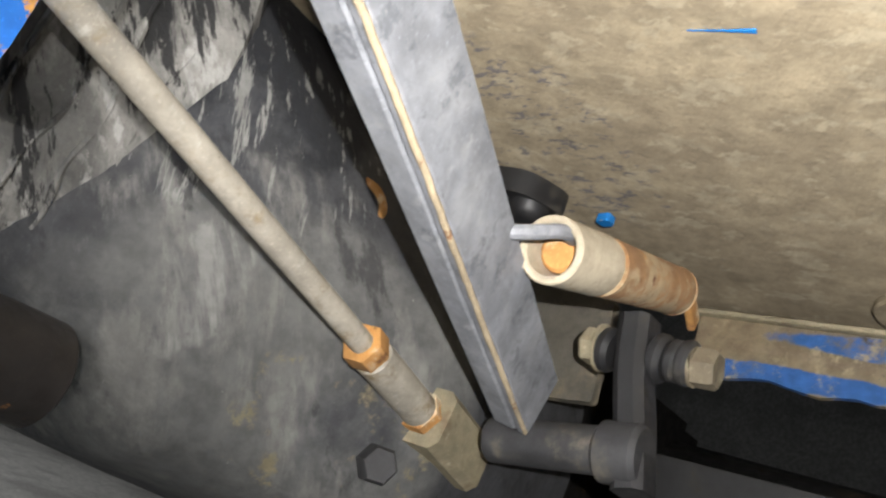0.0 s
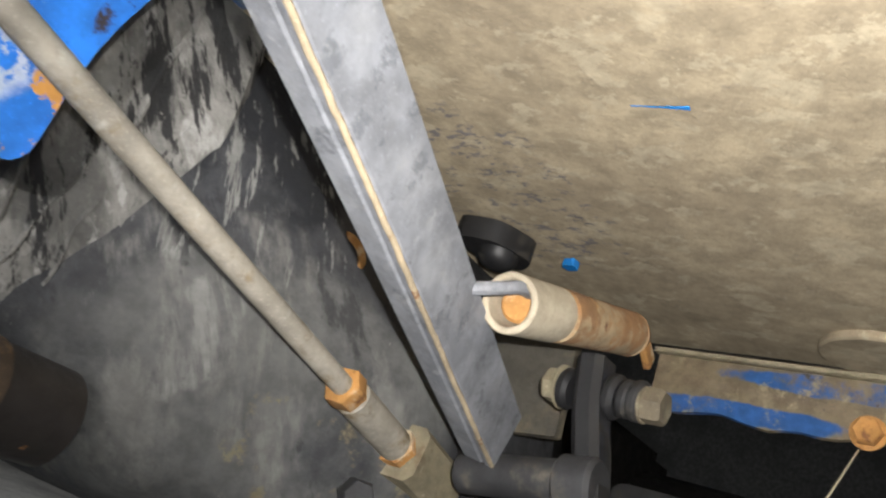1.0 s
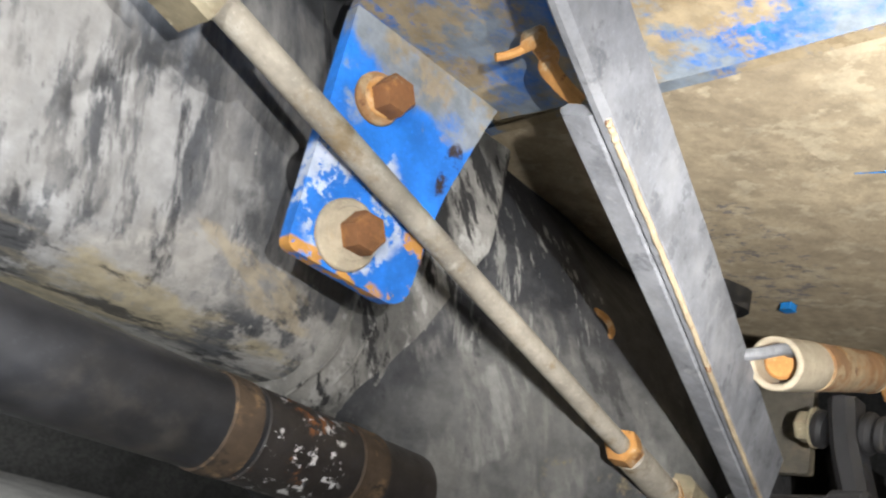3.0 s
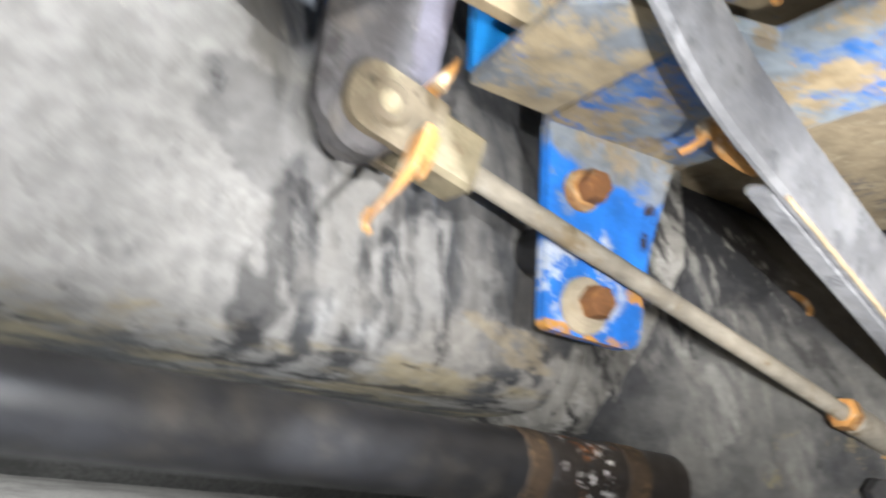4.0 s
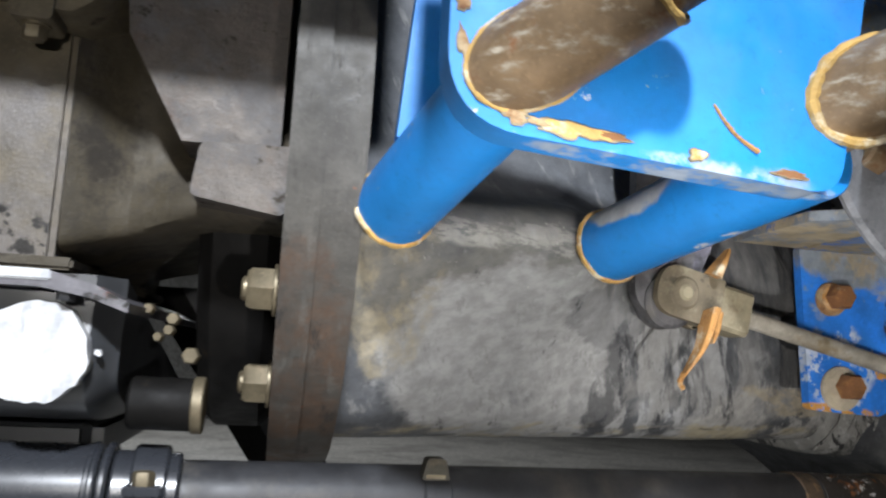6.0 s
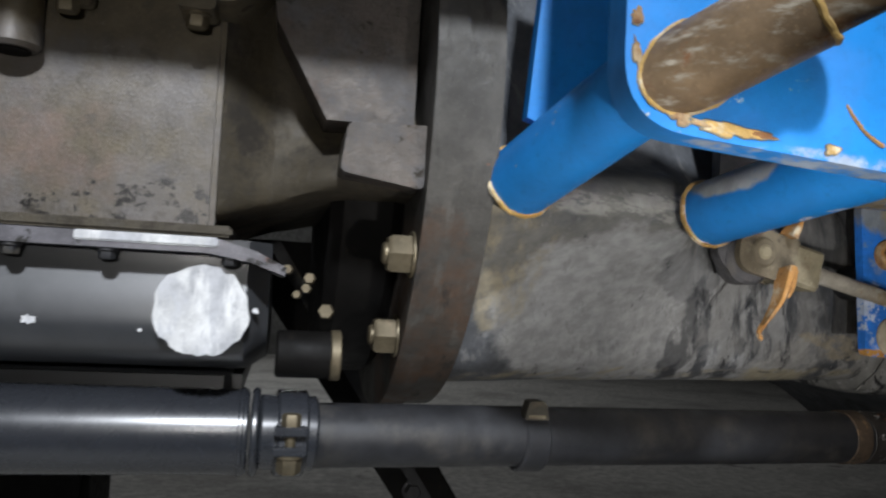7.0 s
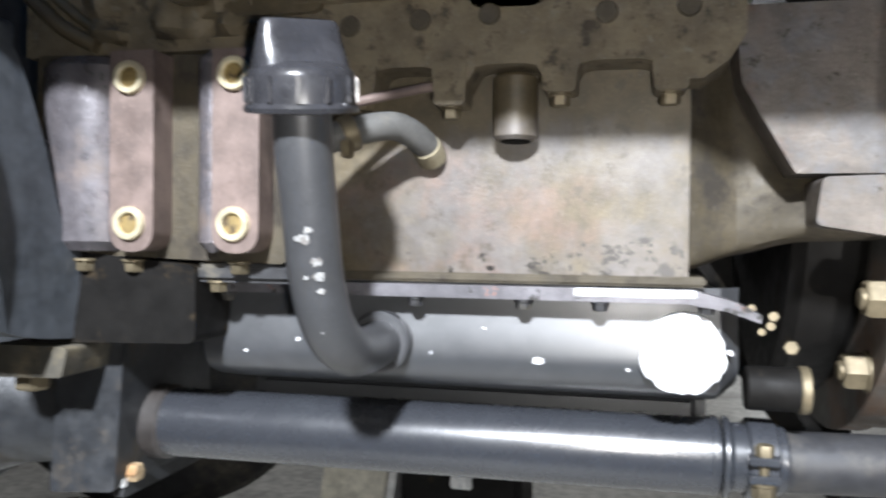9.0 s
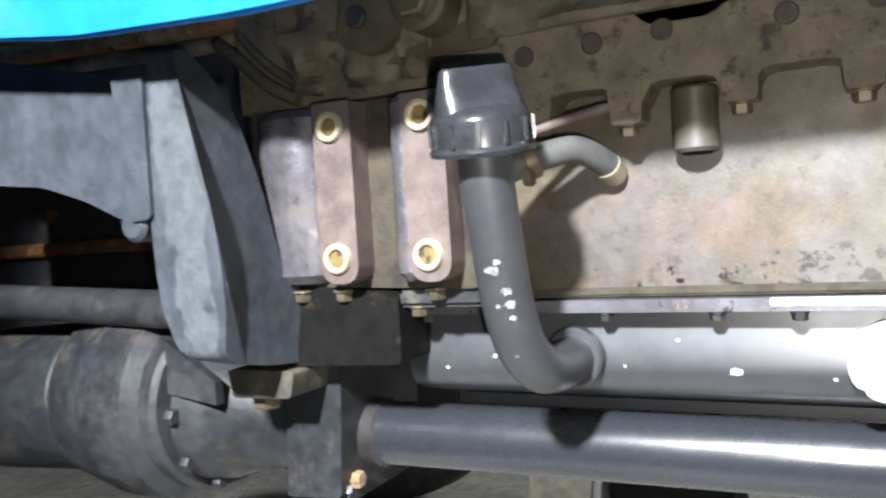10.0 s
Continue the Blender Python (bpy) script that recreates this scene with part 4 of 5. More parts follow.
def build_drive_shaft():
    s = thing("drive_shaft", (0.68, 0.07, 0.45), "black tubular drive shaft guard along the underside", "drive shaft")
    part("front_tube", rod((0.135, 0.055, 0.452), (0.648, 0.068, 0.4515), 0.033, rim=0.002, seg=40), m_shaft, s)
    part("mouth_ring", rod((0.118, 0.055, 0.452), (0.140, 0.055, 0.452), 0.036, rim=0.003), m_shaft_rust, s)
    for x in (0.640, 0.650):
        part("groove_ring", rod((x, 0.068, 0.4515), (x + 0.006, 0.068, 0.4515), 0.0342, rim=0.002, seg=40), m_shaft, s)
    part("sleeve", rod((0.655, 0.068, 0.4515), (0.70, 0.071, 0.4505), 0.029, rim=0.002, seg=36), m_shaft, s)
    part("clamp", join(rod((0.668, 0.0685, 0.4515), (0.692, 0.070, 0.451), 0.0335, rim=0.002, seg=36), box((0.668, 0.028, 0.440), (0.692, 0.05, 0.447), 0.001), box((0.668, 0.028, 0.455), (0.692, 0.05, 0.462), 0.001)), m_shaft, s, "steel clamp band")
    bolt(s, (0.680, 0.036, 0.462), (0, 0, 1), 0.013, 0.009, m_zinc, 0.0)
    bolt(s, (0.680, 0.036, 0.440), (0, 0, -1), 0.016, 0.012, m_zinc, 0.010, name="nut")
    part("clamp_bolt", rod((0.680, 0.036, 0.437), (0.680, 0.036, 0.465), 0.004), m_zinc, s)
    part("rear_tube", rod((0.69, 0.076, 0.4480), (1.262, 0.154, 0.441), 0.0258, rim=0.002, seg=36), m_tube_rear, s)
    part("rust_band", rod((1.234, 0.1505, 0.4415), (1.256, 0.1535, 0.4410), 0.0272, rim=0.002, seg=36), m_band, s)
    part("rust_band", rod((1.330, 0.164, 0.4393), (1.358, 0.168, 0.4386), 0.0280, rim=0.003, seg=36), m_band, s)
    part("end_sleeve", rod((1.256, 0.1535, 0.4410), (1.405, 0.1740, 0.4376), 0.0268, rim=0.003, seg=36), m_shaft_rust, s, "black end sleeve with flaking rust")
    clip = thing("pipe_clip", (0.886, 0.082, 0.475), "small dusty steel clip with ochre paint on the shaft guard", "clip")
    part("strap", rod((0.874, 0.101, 0.4435), (0.898, 0.1045, 0.4430), 0.0282, rim=0.002, seg=36), m_tube_rear, clip)
    part("tab", prism(rounded([(0.875, 0.464), (0.897, 0.464), (0.893, 0.480), (0.879, 0.480)], 0.003), "y", 0.073, 0.090, 0.002), m_crust, clip)
    part("paint_mark", box((0.878, 0.0715, 0.4655), (0.893, 0.0732, 0.4685), 0.0004, 1), m_clevis, clip, "ochre paint mark")
    return s


build_engine()
build_pan()
build_filler()
build_drive_shaft()


# ---- clutch housing ----
def build_housing():
    h = thing("clutch_housing", (1.05, 0.3, 0.48), "grey cast clutch housing streaked with dried pale mud", "housing")
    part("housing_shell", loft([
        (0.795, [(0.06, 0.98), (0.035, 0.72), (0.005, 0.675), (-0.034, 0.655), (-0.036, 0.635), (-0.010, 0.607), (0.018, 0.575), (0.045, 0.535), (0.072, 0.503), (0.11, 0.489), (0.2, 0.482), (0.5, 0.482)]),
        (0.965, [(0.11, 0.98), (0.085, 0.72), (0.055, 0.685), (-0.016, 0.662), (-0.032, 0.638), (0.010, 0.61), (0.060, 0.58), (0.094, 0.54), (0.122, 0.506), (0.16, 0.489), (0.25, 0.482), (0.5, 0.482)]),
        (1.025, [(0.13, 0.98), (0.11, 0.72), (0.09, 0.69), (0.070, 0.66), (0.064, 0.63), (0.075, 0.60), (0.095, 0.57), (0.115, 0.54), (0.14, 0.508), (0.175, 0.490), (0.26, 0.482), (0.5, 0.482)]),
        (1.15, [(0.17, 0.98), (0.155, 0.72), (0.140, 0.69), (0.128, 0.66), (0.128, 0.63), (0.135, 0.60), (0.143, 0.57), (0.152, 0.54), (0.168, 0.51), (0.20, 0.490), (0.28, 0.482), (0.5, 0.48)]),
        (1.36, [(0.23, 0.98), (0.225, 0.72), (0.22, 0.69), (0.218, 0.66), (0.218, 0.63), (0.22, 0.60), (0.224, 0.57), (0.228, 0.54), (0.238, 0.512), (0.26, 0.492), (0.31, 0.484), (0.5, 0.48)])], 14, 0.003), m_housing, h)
    # the round front flange, and the engine plate before it
    arc = [(0.22 + 0.282 * math.cos(radians(a)), 0.72 + 0.262 * math.sin(radians(a))) for a in range(105, 298, 4)]
    part("flange", prism(arc + [(0.5, 0.5), (0.5, 0.98)], "x", 0.779, 0.806, 0.003), m_flange, h)
    arc2 = [(0.22 + 0.286 * math.cos(radians(a)), 0.72 + 0.266 * math.sin(radians(a))) for a in range(105, 298, 4)]
    part("engine_plate", prism(arc2 + [(0.5, 0.5), (0.5, 0.98)], "x", 0.758, 0.7795, 0.002), m_flange, h, "brown rusty engine plate")
    for y, z in ((-0.012, 0.594), (0.047, 0.532)):
        part("stud", rod((0.735, y, z), (0.76, y, z), 0.008), m_zinc, h)
        bolt(h, (0.757, y, z), (-1, 0, 0), 0.026, 0.017, m_zinc, 0.017)
    part("clutch_cover", rod((0.70, 0.24, 0.70), (0.758, 0.24, 0.70), 0.215, rim=0.01, seg=64), m_shade_black, h, "dark flywheel cover")
    part("starter", rod((0.665, 0.045, 0.515), (0.712, 0.045, 0.515), 0.018, rim=0.002), m_shade_black, h)
    part("starter_ring", rod((0.706, 0.045, 0.515), (0.714, 0.045, 0.515), 0.0195, rim=0.001), m_zinc, h)
    for x, z, w in ((0.671, 0.579, 0.007), (0.688, 0.573, 0.008), (0.686, 0.565, 0.007), (0.679, 0.560, 0.006), (0.702, 0.548, 0.011)):
        bolt(h, (x, 0.052, z), (-0.2, -1, 0.1), w, 0.006, m_zinc)
    return h


def build_gearbox():
    g = thing("gearbox", (1.6, 0.3, 0.4), "dark cast gearbox case with patches of dry mud", "gearbox")
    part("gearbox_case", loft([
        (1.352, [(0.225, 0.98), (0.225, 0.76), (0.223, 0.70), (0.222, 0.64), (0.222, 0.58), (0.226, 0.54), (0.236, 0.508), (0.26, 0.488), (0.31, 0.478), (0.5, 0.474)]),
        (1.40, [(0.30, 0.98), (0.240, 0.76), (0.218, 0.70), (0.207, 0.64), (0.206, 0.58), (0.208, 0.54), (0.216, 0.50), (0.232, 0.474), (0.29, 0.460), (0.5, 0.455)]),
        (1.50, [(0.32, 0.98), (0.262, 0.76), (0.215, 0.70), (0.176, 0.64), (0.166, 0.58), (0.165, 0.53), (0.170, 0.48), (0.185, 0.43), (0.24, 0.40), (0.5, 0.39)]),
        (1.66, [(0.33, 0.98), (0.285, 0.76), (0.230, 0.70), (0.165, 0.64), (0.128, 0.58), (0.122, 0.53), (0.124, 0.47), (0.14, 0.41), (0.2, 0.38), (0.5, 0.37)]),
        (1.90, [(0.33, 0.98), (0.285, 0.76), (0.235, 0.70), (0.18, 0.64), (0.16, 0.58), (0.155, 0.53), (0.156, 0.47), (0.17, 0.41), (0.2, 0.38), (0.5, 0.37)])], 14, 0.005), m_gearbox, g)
    rim = lambda o: [(0.222 - o, 0.98), (0.220 - o, 0.72), (0.216 - o, 0.69), (0.214 - o, 0.66), (0.213 - o, 0.63), (0.214 - o, 0.60), (0.218 - o, 0.57), (0.222 - o, 0.54), (0.232 - o, 0.510), (0.252, 0.488 - o), (0.31, 0.480 - o), (0.5, 0.476)]
    part("joint_rim", loft([(1.334, rim(-0.004)), (1.340, rim(0.006)), (1.358, rim(0.010)), (1.385, rim(0.013)), (1.412, rim(0.015)), (1.436, rim(0.016)), (1.446, rim(0.006)), (1.452, rim(-0.012))], 4, 0.007), m_rim, g, "thick rounded joint rim under layered mud")
    for k, (x, w) in enumerate(((1.339, 0.0022), (1.362, 0.0020), (1.384, 0.0024), (1.408, 0.0020), (1.430, 0.0022))):
        line = [(x + 0.014 * noise.noise(Vector((z * 22, k * 3.1, 0))), y - 0.002, z) for y, z in rim(0.010)[1:10]]
        part("mud_ridge", sweep(line, circle(w, 7), up=(1, 0, 0), steps=10, scale=lambda t, k=k: 0.4 + 1.2 * abs(noise.noise(Vector((t * 17, k * 5.3, 1))))), m_rim, g)
    for x, z in ((1.60, 0.455),):
        bolt(g, (x, 0.125 if x > 1.55 else 0.18, z), (-0.5, -0.85, 0), 0.022, 0.014, m_dark, 0.0)
    return g


build_housing()
build_gearbox()


# ---- blue step bracket ----
def build_step():
    s = thing("step_bracket", (0.93, -0.15, 0.66), "bright blue welded step bracket with rust at its welds", "bracket")
    out = rounded([(0.821, 0.86), (0.822, 0.655), (1.008, 0.640), (1.040, 0.86)], [0.004, 0.035, 0.016, 0.004], 8)
    part("step_plate", prism(out, "y", -0.222, -0.200, 0.004, 3), m_blue, s)
    ends = (((0.826, -0.040, 0.649), (0.872, -0.204, 0.704), 0.0258), ((0.974, -0.036, 0.637), (1.0095, -0.204, 0.666), 0.0240))
    for k, (a, b, r) in enumerate(ends):
        a, b = Vector(a), Vector(b)
        d = (b - a).normalized()
        bar = part("bar", rod(a, b, r, rim=0.001, seg=40), m_blue, s)
        part("weld", bead(a + d * 0.001, d, r, 0.0022, 0, 360, 5 + k), m_weld, bar, "rusty ochre weld bead")
    stubs = (((0.855, -0.218, 0.685), (0.896, -0.264, 0.7105)), ((1.020, -0.218, 0.690), (1.061, -0.264, 0.7155)))
    for k, (a, b) in enumerate(stubs):
        a, b = Vector(a), Vector(b)
        d = (b - a).normalized()
        stub = part("stub", pipe(b, a - d * 0.022, 0.0220, 0.004, 40), m_bare, s, "rusted bare tube stub")
        part("weld", bead_on_plane(a, d, 0.0220 + 0.001 * k, 0.0012 + 0.0018 * k, -0.2225, 15 + k), m_weld, stub, "flaking ochre weld bead")
        part("weld", bead(b + d * 0.0, d, 0.0208, 0.0020, 0, 360, 25 + k), m_weld, stub)
        part("tail", pipe(b + d * 0.028, b - d * 0.005, 0.0185, 0.0035, 36), m_bare, stub)
    rnd = random.Random(21)
    edge = [(0.829, 0.775), (0.828, 0.752), (0.827, 0.728), (0.827, 0.708), (0.828, 0.690), (0.833, 0.676), (0.841, 0.667), (0.852, 0.661), (0.864, 0.6585), (0.877, 0.657), (0.887, 0.6562), (0.897, 0.6556), (0.936, 0.6520), (0.982, 0.6475)]
    for k, (x, z) in enumerate(edge):
        ahead = Vector(edge[min(k + 1, len(edge) - 1)]) - Vector(edge[max(k - 1, 0)])
        u = ahead.normalized()
        n = Vector((-u.y, u.x)) * (1 if u.x > 0.5 else -1)
        long, wide = rnd.choice((0.005, 0.008, 0.013, 0.016)) * rnd.uniform(0.8, 1.2), rnd.uniform(0.0014, 0.0042)
        for grow, y, m in ((1.0, -0.2227, rnd.choice((m_rust_dusty, m_weld, m_rust))), (1.22, -0.2224, m_clevis)):
            out = []
            for q in range(36):
                a = 2 * math.pi * q / 36
                r = grow * (0.85 + 0.5 * noise.noise(Vector((1.9 * math.cos(a), 1.6 * math.sin(a), k * 4.7))) + 0.16 * noise.noise(Vector((5 * math.cos(a), 6 * math.sin(a), k * 2.3))))
                w = u * (long * r * math.cos(a)) + n * (wide * r * math.sin(a))
                out.append((x + w.x, z + w.y))
            part("rust_flake", prism(out, "y", y - 0.00006 * k, -0.2215, 0.0), m, s)
    part("rust_streak", sweep([(0.944, -0.2222, 0.676), (0.949, -0.2222, 0.669), (0.956, -0.2222, 0.662), (0.966, -0.2222, 0.656)], bar_section(0.0012, 0.005, 0.0003), up=(0, 1, 0), steps=8, scale=lambda t: 0.4 + 0.7 * abs(noise.noise(Vector((t * 11, 3, 0)))) + 0.4 * t), m_orange, s, "orange rust streak")
    part("side_plate", prism([(0.822, 0.690), (0.835, 0.86), (0.91, 0.86), (0.892, 0.700), (0.87, 0.672)], "y", -0.064, -0.052, 0.002), m_blue, s)
    return s


build_step()


# ---- clutch linkage ----
def build_linkage():
    r = thing("clutch_rod", (1.05, 0.05, 0.62), "dusty steel clutch rod with clevises and a rusty split pin", "linkage rod")
    a, b = Vector((1.120, 0.0585, 0.6055)), Vector((1.547, 0.117, 0.515))
    d = (b - a).normalized()
    part("rod", rod(a, b, 0.0074, seg=20), m_rod, r)
    part("lock_nut", hex_head(b - d * 0.004, d, 0.024, 0.015), m_orange, r, "orange rusty lock nut")
    part("sleeve", rod(b + d * 0.010, b + d * 0.085, 0.0125, rim=0.002), m_rod, r)
    part("end_nut", hex_head(b + d * 0.082, d, 0.026, 0.012), m_orange, r)
    e = b + d * 0.09
    side = d.cross(Vector((0, 0, 1))).normalized()
    part("end_clevis", sweep([e, e + d * 0.03, e + d * 0.075], bar_section(0.040, 0.042, 0.006), steps=4), m_clevis, r, "dusty clevis at the pedal shaft")
    # front clevis: block with two cheeks, pin and split pin
    c = Vector((1.065, 0.051, 0.617))
    u = (a - c).normalized()
    part("clevis", sweep([c + u * 0.02, c + u * 0.04, c + u * 0.066], bar_section(0.030, 0.036, 0.003), steps=3), m_clevis, r, "khaki dusted clevis block")
    up = side.cross(u).normalized()
    for o in (-0.0135, 0.0135):
        bm = prism(rounded([(-0.024, -0.020), (0.036, -0.020), (0.036, 0.020), (-0.024, 0.020)], [0.0195, 0.003, 0.003, 0.0195], 8), "y", -0.0032, 0.0032, 0.0012)
        turn = Matrix((u, side, up)).transposed().to_4x4()
        bmesh.ops.transform(bm, matrix=Matrix.Translation(c + side * o) @ turn, verts=bm.verts[:])
        part("cheek", bm, m_clevis_dark, r, "rounded dark cheek")
    part("pin", rod(c + side * 0.0215, c - side * 0.024, 0.0065, rim=0.002), m_clevis, r)
    part("pin_head", rod(c + side * 0.015, c + side * 0.0195, 0.0130, rim=0.002), m_clevis_dark, r)
    for k, (p0, p1, p2) in enumerate((((1.088, 0.032, 0.604), (1.078, 0.027, 0.577), (1.062, 0.026, 0.552)), ((1.091, 0.034, 0.600), (1.090, 0.031, 0.588), (1.088, 0.030, 0.579)), ((1.092, 0.036, 0.632), (1.099, 0.034, 0.645), (1.104, 0.034, 0.654)))):
        part("split_pin", sweep([p0, p1, p2], bar_section(0.004, 0.014, 0.001), up=(0, 1, 0), steps=6, scale=lambda t: 1.7 - 1.25 * t), m_orange, r, "bent orange rusty split pin")
    part("tip", sweep([(1.063, 0.026, 0.555), (1.060, 0.026, 0.548), (1.063, 0.026, 0.543)], circle(0.0022, 8)), m_orange, r)
    k = thing("wire_clip", (1.55, 0.19, 0.61), "small orange wire clip on the gearbox side", "clip")
    part("clip_wire", sweep([(1.545, 0.185, 0.630), (1.552, 0.165, 0.622), (1.560, 0.160, 0.610), (1.566, 0.175, 0.604)], circle(0.003, 8)), m_orange, k)
    # release arm on the housing
    m = thing("release_arm", (1.06, 0.07, 0.62), "dark grey clutch release arm on the housing", "lever")
    out = rounded([(1.031, 0.604), (1.072, 0.588), (1.080, 0.64), (1.090, 0.78), (1.030, 0.78), (1.030, 0.66)], [0.018, 0.012, 0.005, 0.005, 0.005, 0.005])
    part("arm", prism(out, "y", 0.045, 0.058, 0.002), m_arm, m)
    part("arm_eye", rod((1.060, 0.040, 0.610), (1.060, 0.066, 0.610), 0.0215, rim=0.003), m_arm, m)
    part("cover_strip", prism(rounded([(1.086, 0.61), (1.108, 0.66), (1.122, 0.80), (1.09, 0.80)], 0.003), "y", 0.066, 0.078, 0.002), m_lilac, m)


def build_lever():
    p = thing("clutch_pedal_lever", (1.6, 0.04, 0.53), "dull grey curved steel pedal lever with sandy seam", "lever")
    line = [(1.082, -0.112, 0.745), (1.100, -0.100, 0.712), (1.120, -0.090, 0.684), (1.152, -0.081, 0.655), (1.200, -0.068, 0.629), (1.30, -0.040, 0.604), (1.40, -0.013, 0.579), (1.50, 0.015, 0.554), (1.635, 0.052, 0.520)]
    tilt = (0.1, -0.12, 1)
    part("lever_bar", sweep(line, [(a + 0.004, b + 0.003) for a, b in bar_section(0.009, 0.044, 0.003)], up=tilt, steps=8), m_lever, p)
    part("lower_flange", sweep([(1.262, -0.0505, 0.6135), *line[5:]], [(a - 0.0075, b - 0.0155) for a, b in bar_section(0.017, 0.007, 0.002)], up=tilt, steps=8), m_lever, p, "narrow flange welded under the bar")
    lip = [(0.0070 + 0.0016 * math.cos(2 * math.pi * k / 8), -0.0183 + 0.0016 * math.sin(2 * math.pi * k / 8)) for k in range(8)]
    rnd = random.Random(8)
    part("seam", sweep([(1.264, -0.050, 0.6130), *line[5:]], lip, up=tilt, steps=16, scale=lambda t: 1.0 + 0.06 * (rnd.random() - 0.5)), m_edge_rust, p, "sandy rust line along the edge")
    part("cross_shaft", rod((1.66, 0.088, 0.496), (1.66, -0.004, 0.509), 0.0150, rim=0.002), m_dark, p, "dark cross shaft")
    part("shaft_collar", rod((1.66, 0.010, 0.507), (1.66, -0.018, 0.510), 0.019, rim=0.003), m_dark, p)
    part("hook", sweep([(1.495, 0.010, 0.572), (1.505, -0.004, 0.578), (1.520, -0.010, 0.586), (1.540, -0.006, 0.590)], circle(0.004, 10)), m_lever, p)
    part("spring_hook", sweep([(1.249, -0.010, 0.640), (1.253, -0.004, 0.649), (1.260, 0.000, 0.651), (1.266, -0.004, 0.645), (1.264, -0.008, 0.636), (1.270, -0.014, 0.628), (1.279, -0.020, 0.622)], bar_section(0.006, 0.013, 0.0015), up=(0, 1, 0), steps=6, scale=lambda t: 1.0 - 0.35 * t), m_orange, p, "orange rusty spring hook")
    part("spring_tail", sweep([(1.252, -0.006, 0.641), (1.246, 0.000, 0.634), (1.241, 0.004, 0.630)], circle(0.0022, 8)), m_orange, p)
    b = thing("pedal_bush", (1.14, -0.09, 0.69), "dusty cream sleeve hung on the lever by a wire", "sleeve")
    part("sleeve", rod((1.146, -0.094, 0.694), (1.190, -0.090, 0.683), 0.0115, rim=0.003), m_cream, b)
    part("wire", sweep([(1.142, -0.098, 0.706), (1.160, -0.100, 0.710), (1.182, -0.094, 0.700), (1.196, -0.090, 0.684), (1.21, -0.09, 0.672)], circle(0.0025, 8)), m_orange, b)
    part("head", rod((1.118, -0.098, 0.704), (1.136, -0.094, 0.699), 0.011, rim=0.002), m_bare, b)


build_linkage()
build_lever()


# ---- blue mounting bracket, cross members, platform ----
def build_bracket():
    b = thing("mounting_bracket", (1.27, 0.11, 0.53), "scuffed blue steel bracket with two rusty hexagon bolts", "bracket")
    out = rounded([(1.208, 0.670), (1.217, 0.529), (1.297, 0.525), (1.299, 0.590), (1.315, 0.648), (1.322, 0.670)], [0.002, 0.006, 0.016, 0.02, 0.004, 0.002])
    part("plate", prism(out, "y", 0.092, 0.102, 0.002), m_blue_bracket, b)
    for x, z, w, dx, m in ((1.2415, 0.6285, 0.0150, -0.004, m_rust_dusty), (1.2505, 0.5505, 0.0195, -0.004, m_cream)):
        part("washer", aligned(lathe([(w - 0.001, 0), (w, 0.001), (w, 0.003), (w - 0.001, 0.004)], 28), (x + dx, 0.092, z - 0.002), (0, -1, 0)), m, b, "dusty washer")
        part("washer_ring", aligned(lathe([(w * 0.72, 0), (w * 0.76, 0.001), (w * 0.72, 0.0016), (w * 0.5, 0.0016)], 28), (x + dx + 0.001, 0.0885, z - 0.001), (0, -1, 0)), m_orange if m is m_rust_dusty else m_cream, b)
        bolt(b, (x, 0.089, z), (0, -1, 0), 0.0205, 0.014, m_rust, 0.0, "brown rusty hexagon bolt")
    part("spacer", rod((1.255, 0.102, 0.60), (1.255, 0.17, 0.60), 0.018), m_dark, b)
    # level leg bent forward from the top of the plate
    part("top_leg", prism(rounded([(1.2075, 0.1015), (1.330, 0.1015), (1.334, 0.03), (1.336, -0.06), (1.330, -0.30), (1.250, -0.30), (1.236, -0.070), (1.206, -0.062)], 0.003), "z", 0.6695, 0.6775, 0.0015), m_blue_dusty, b, "dusty blue level leg")
    return b


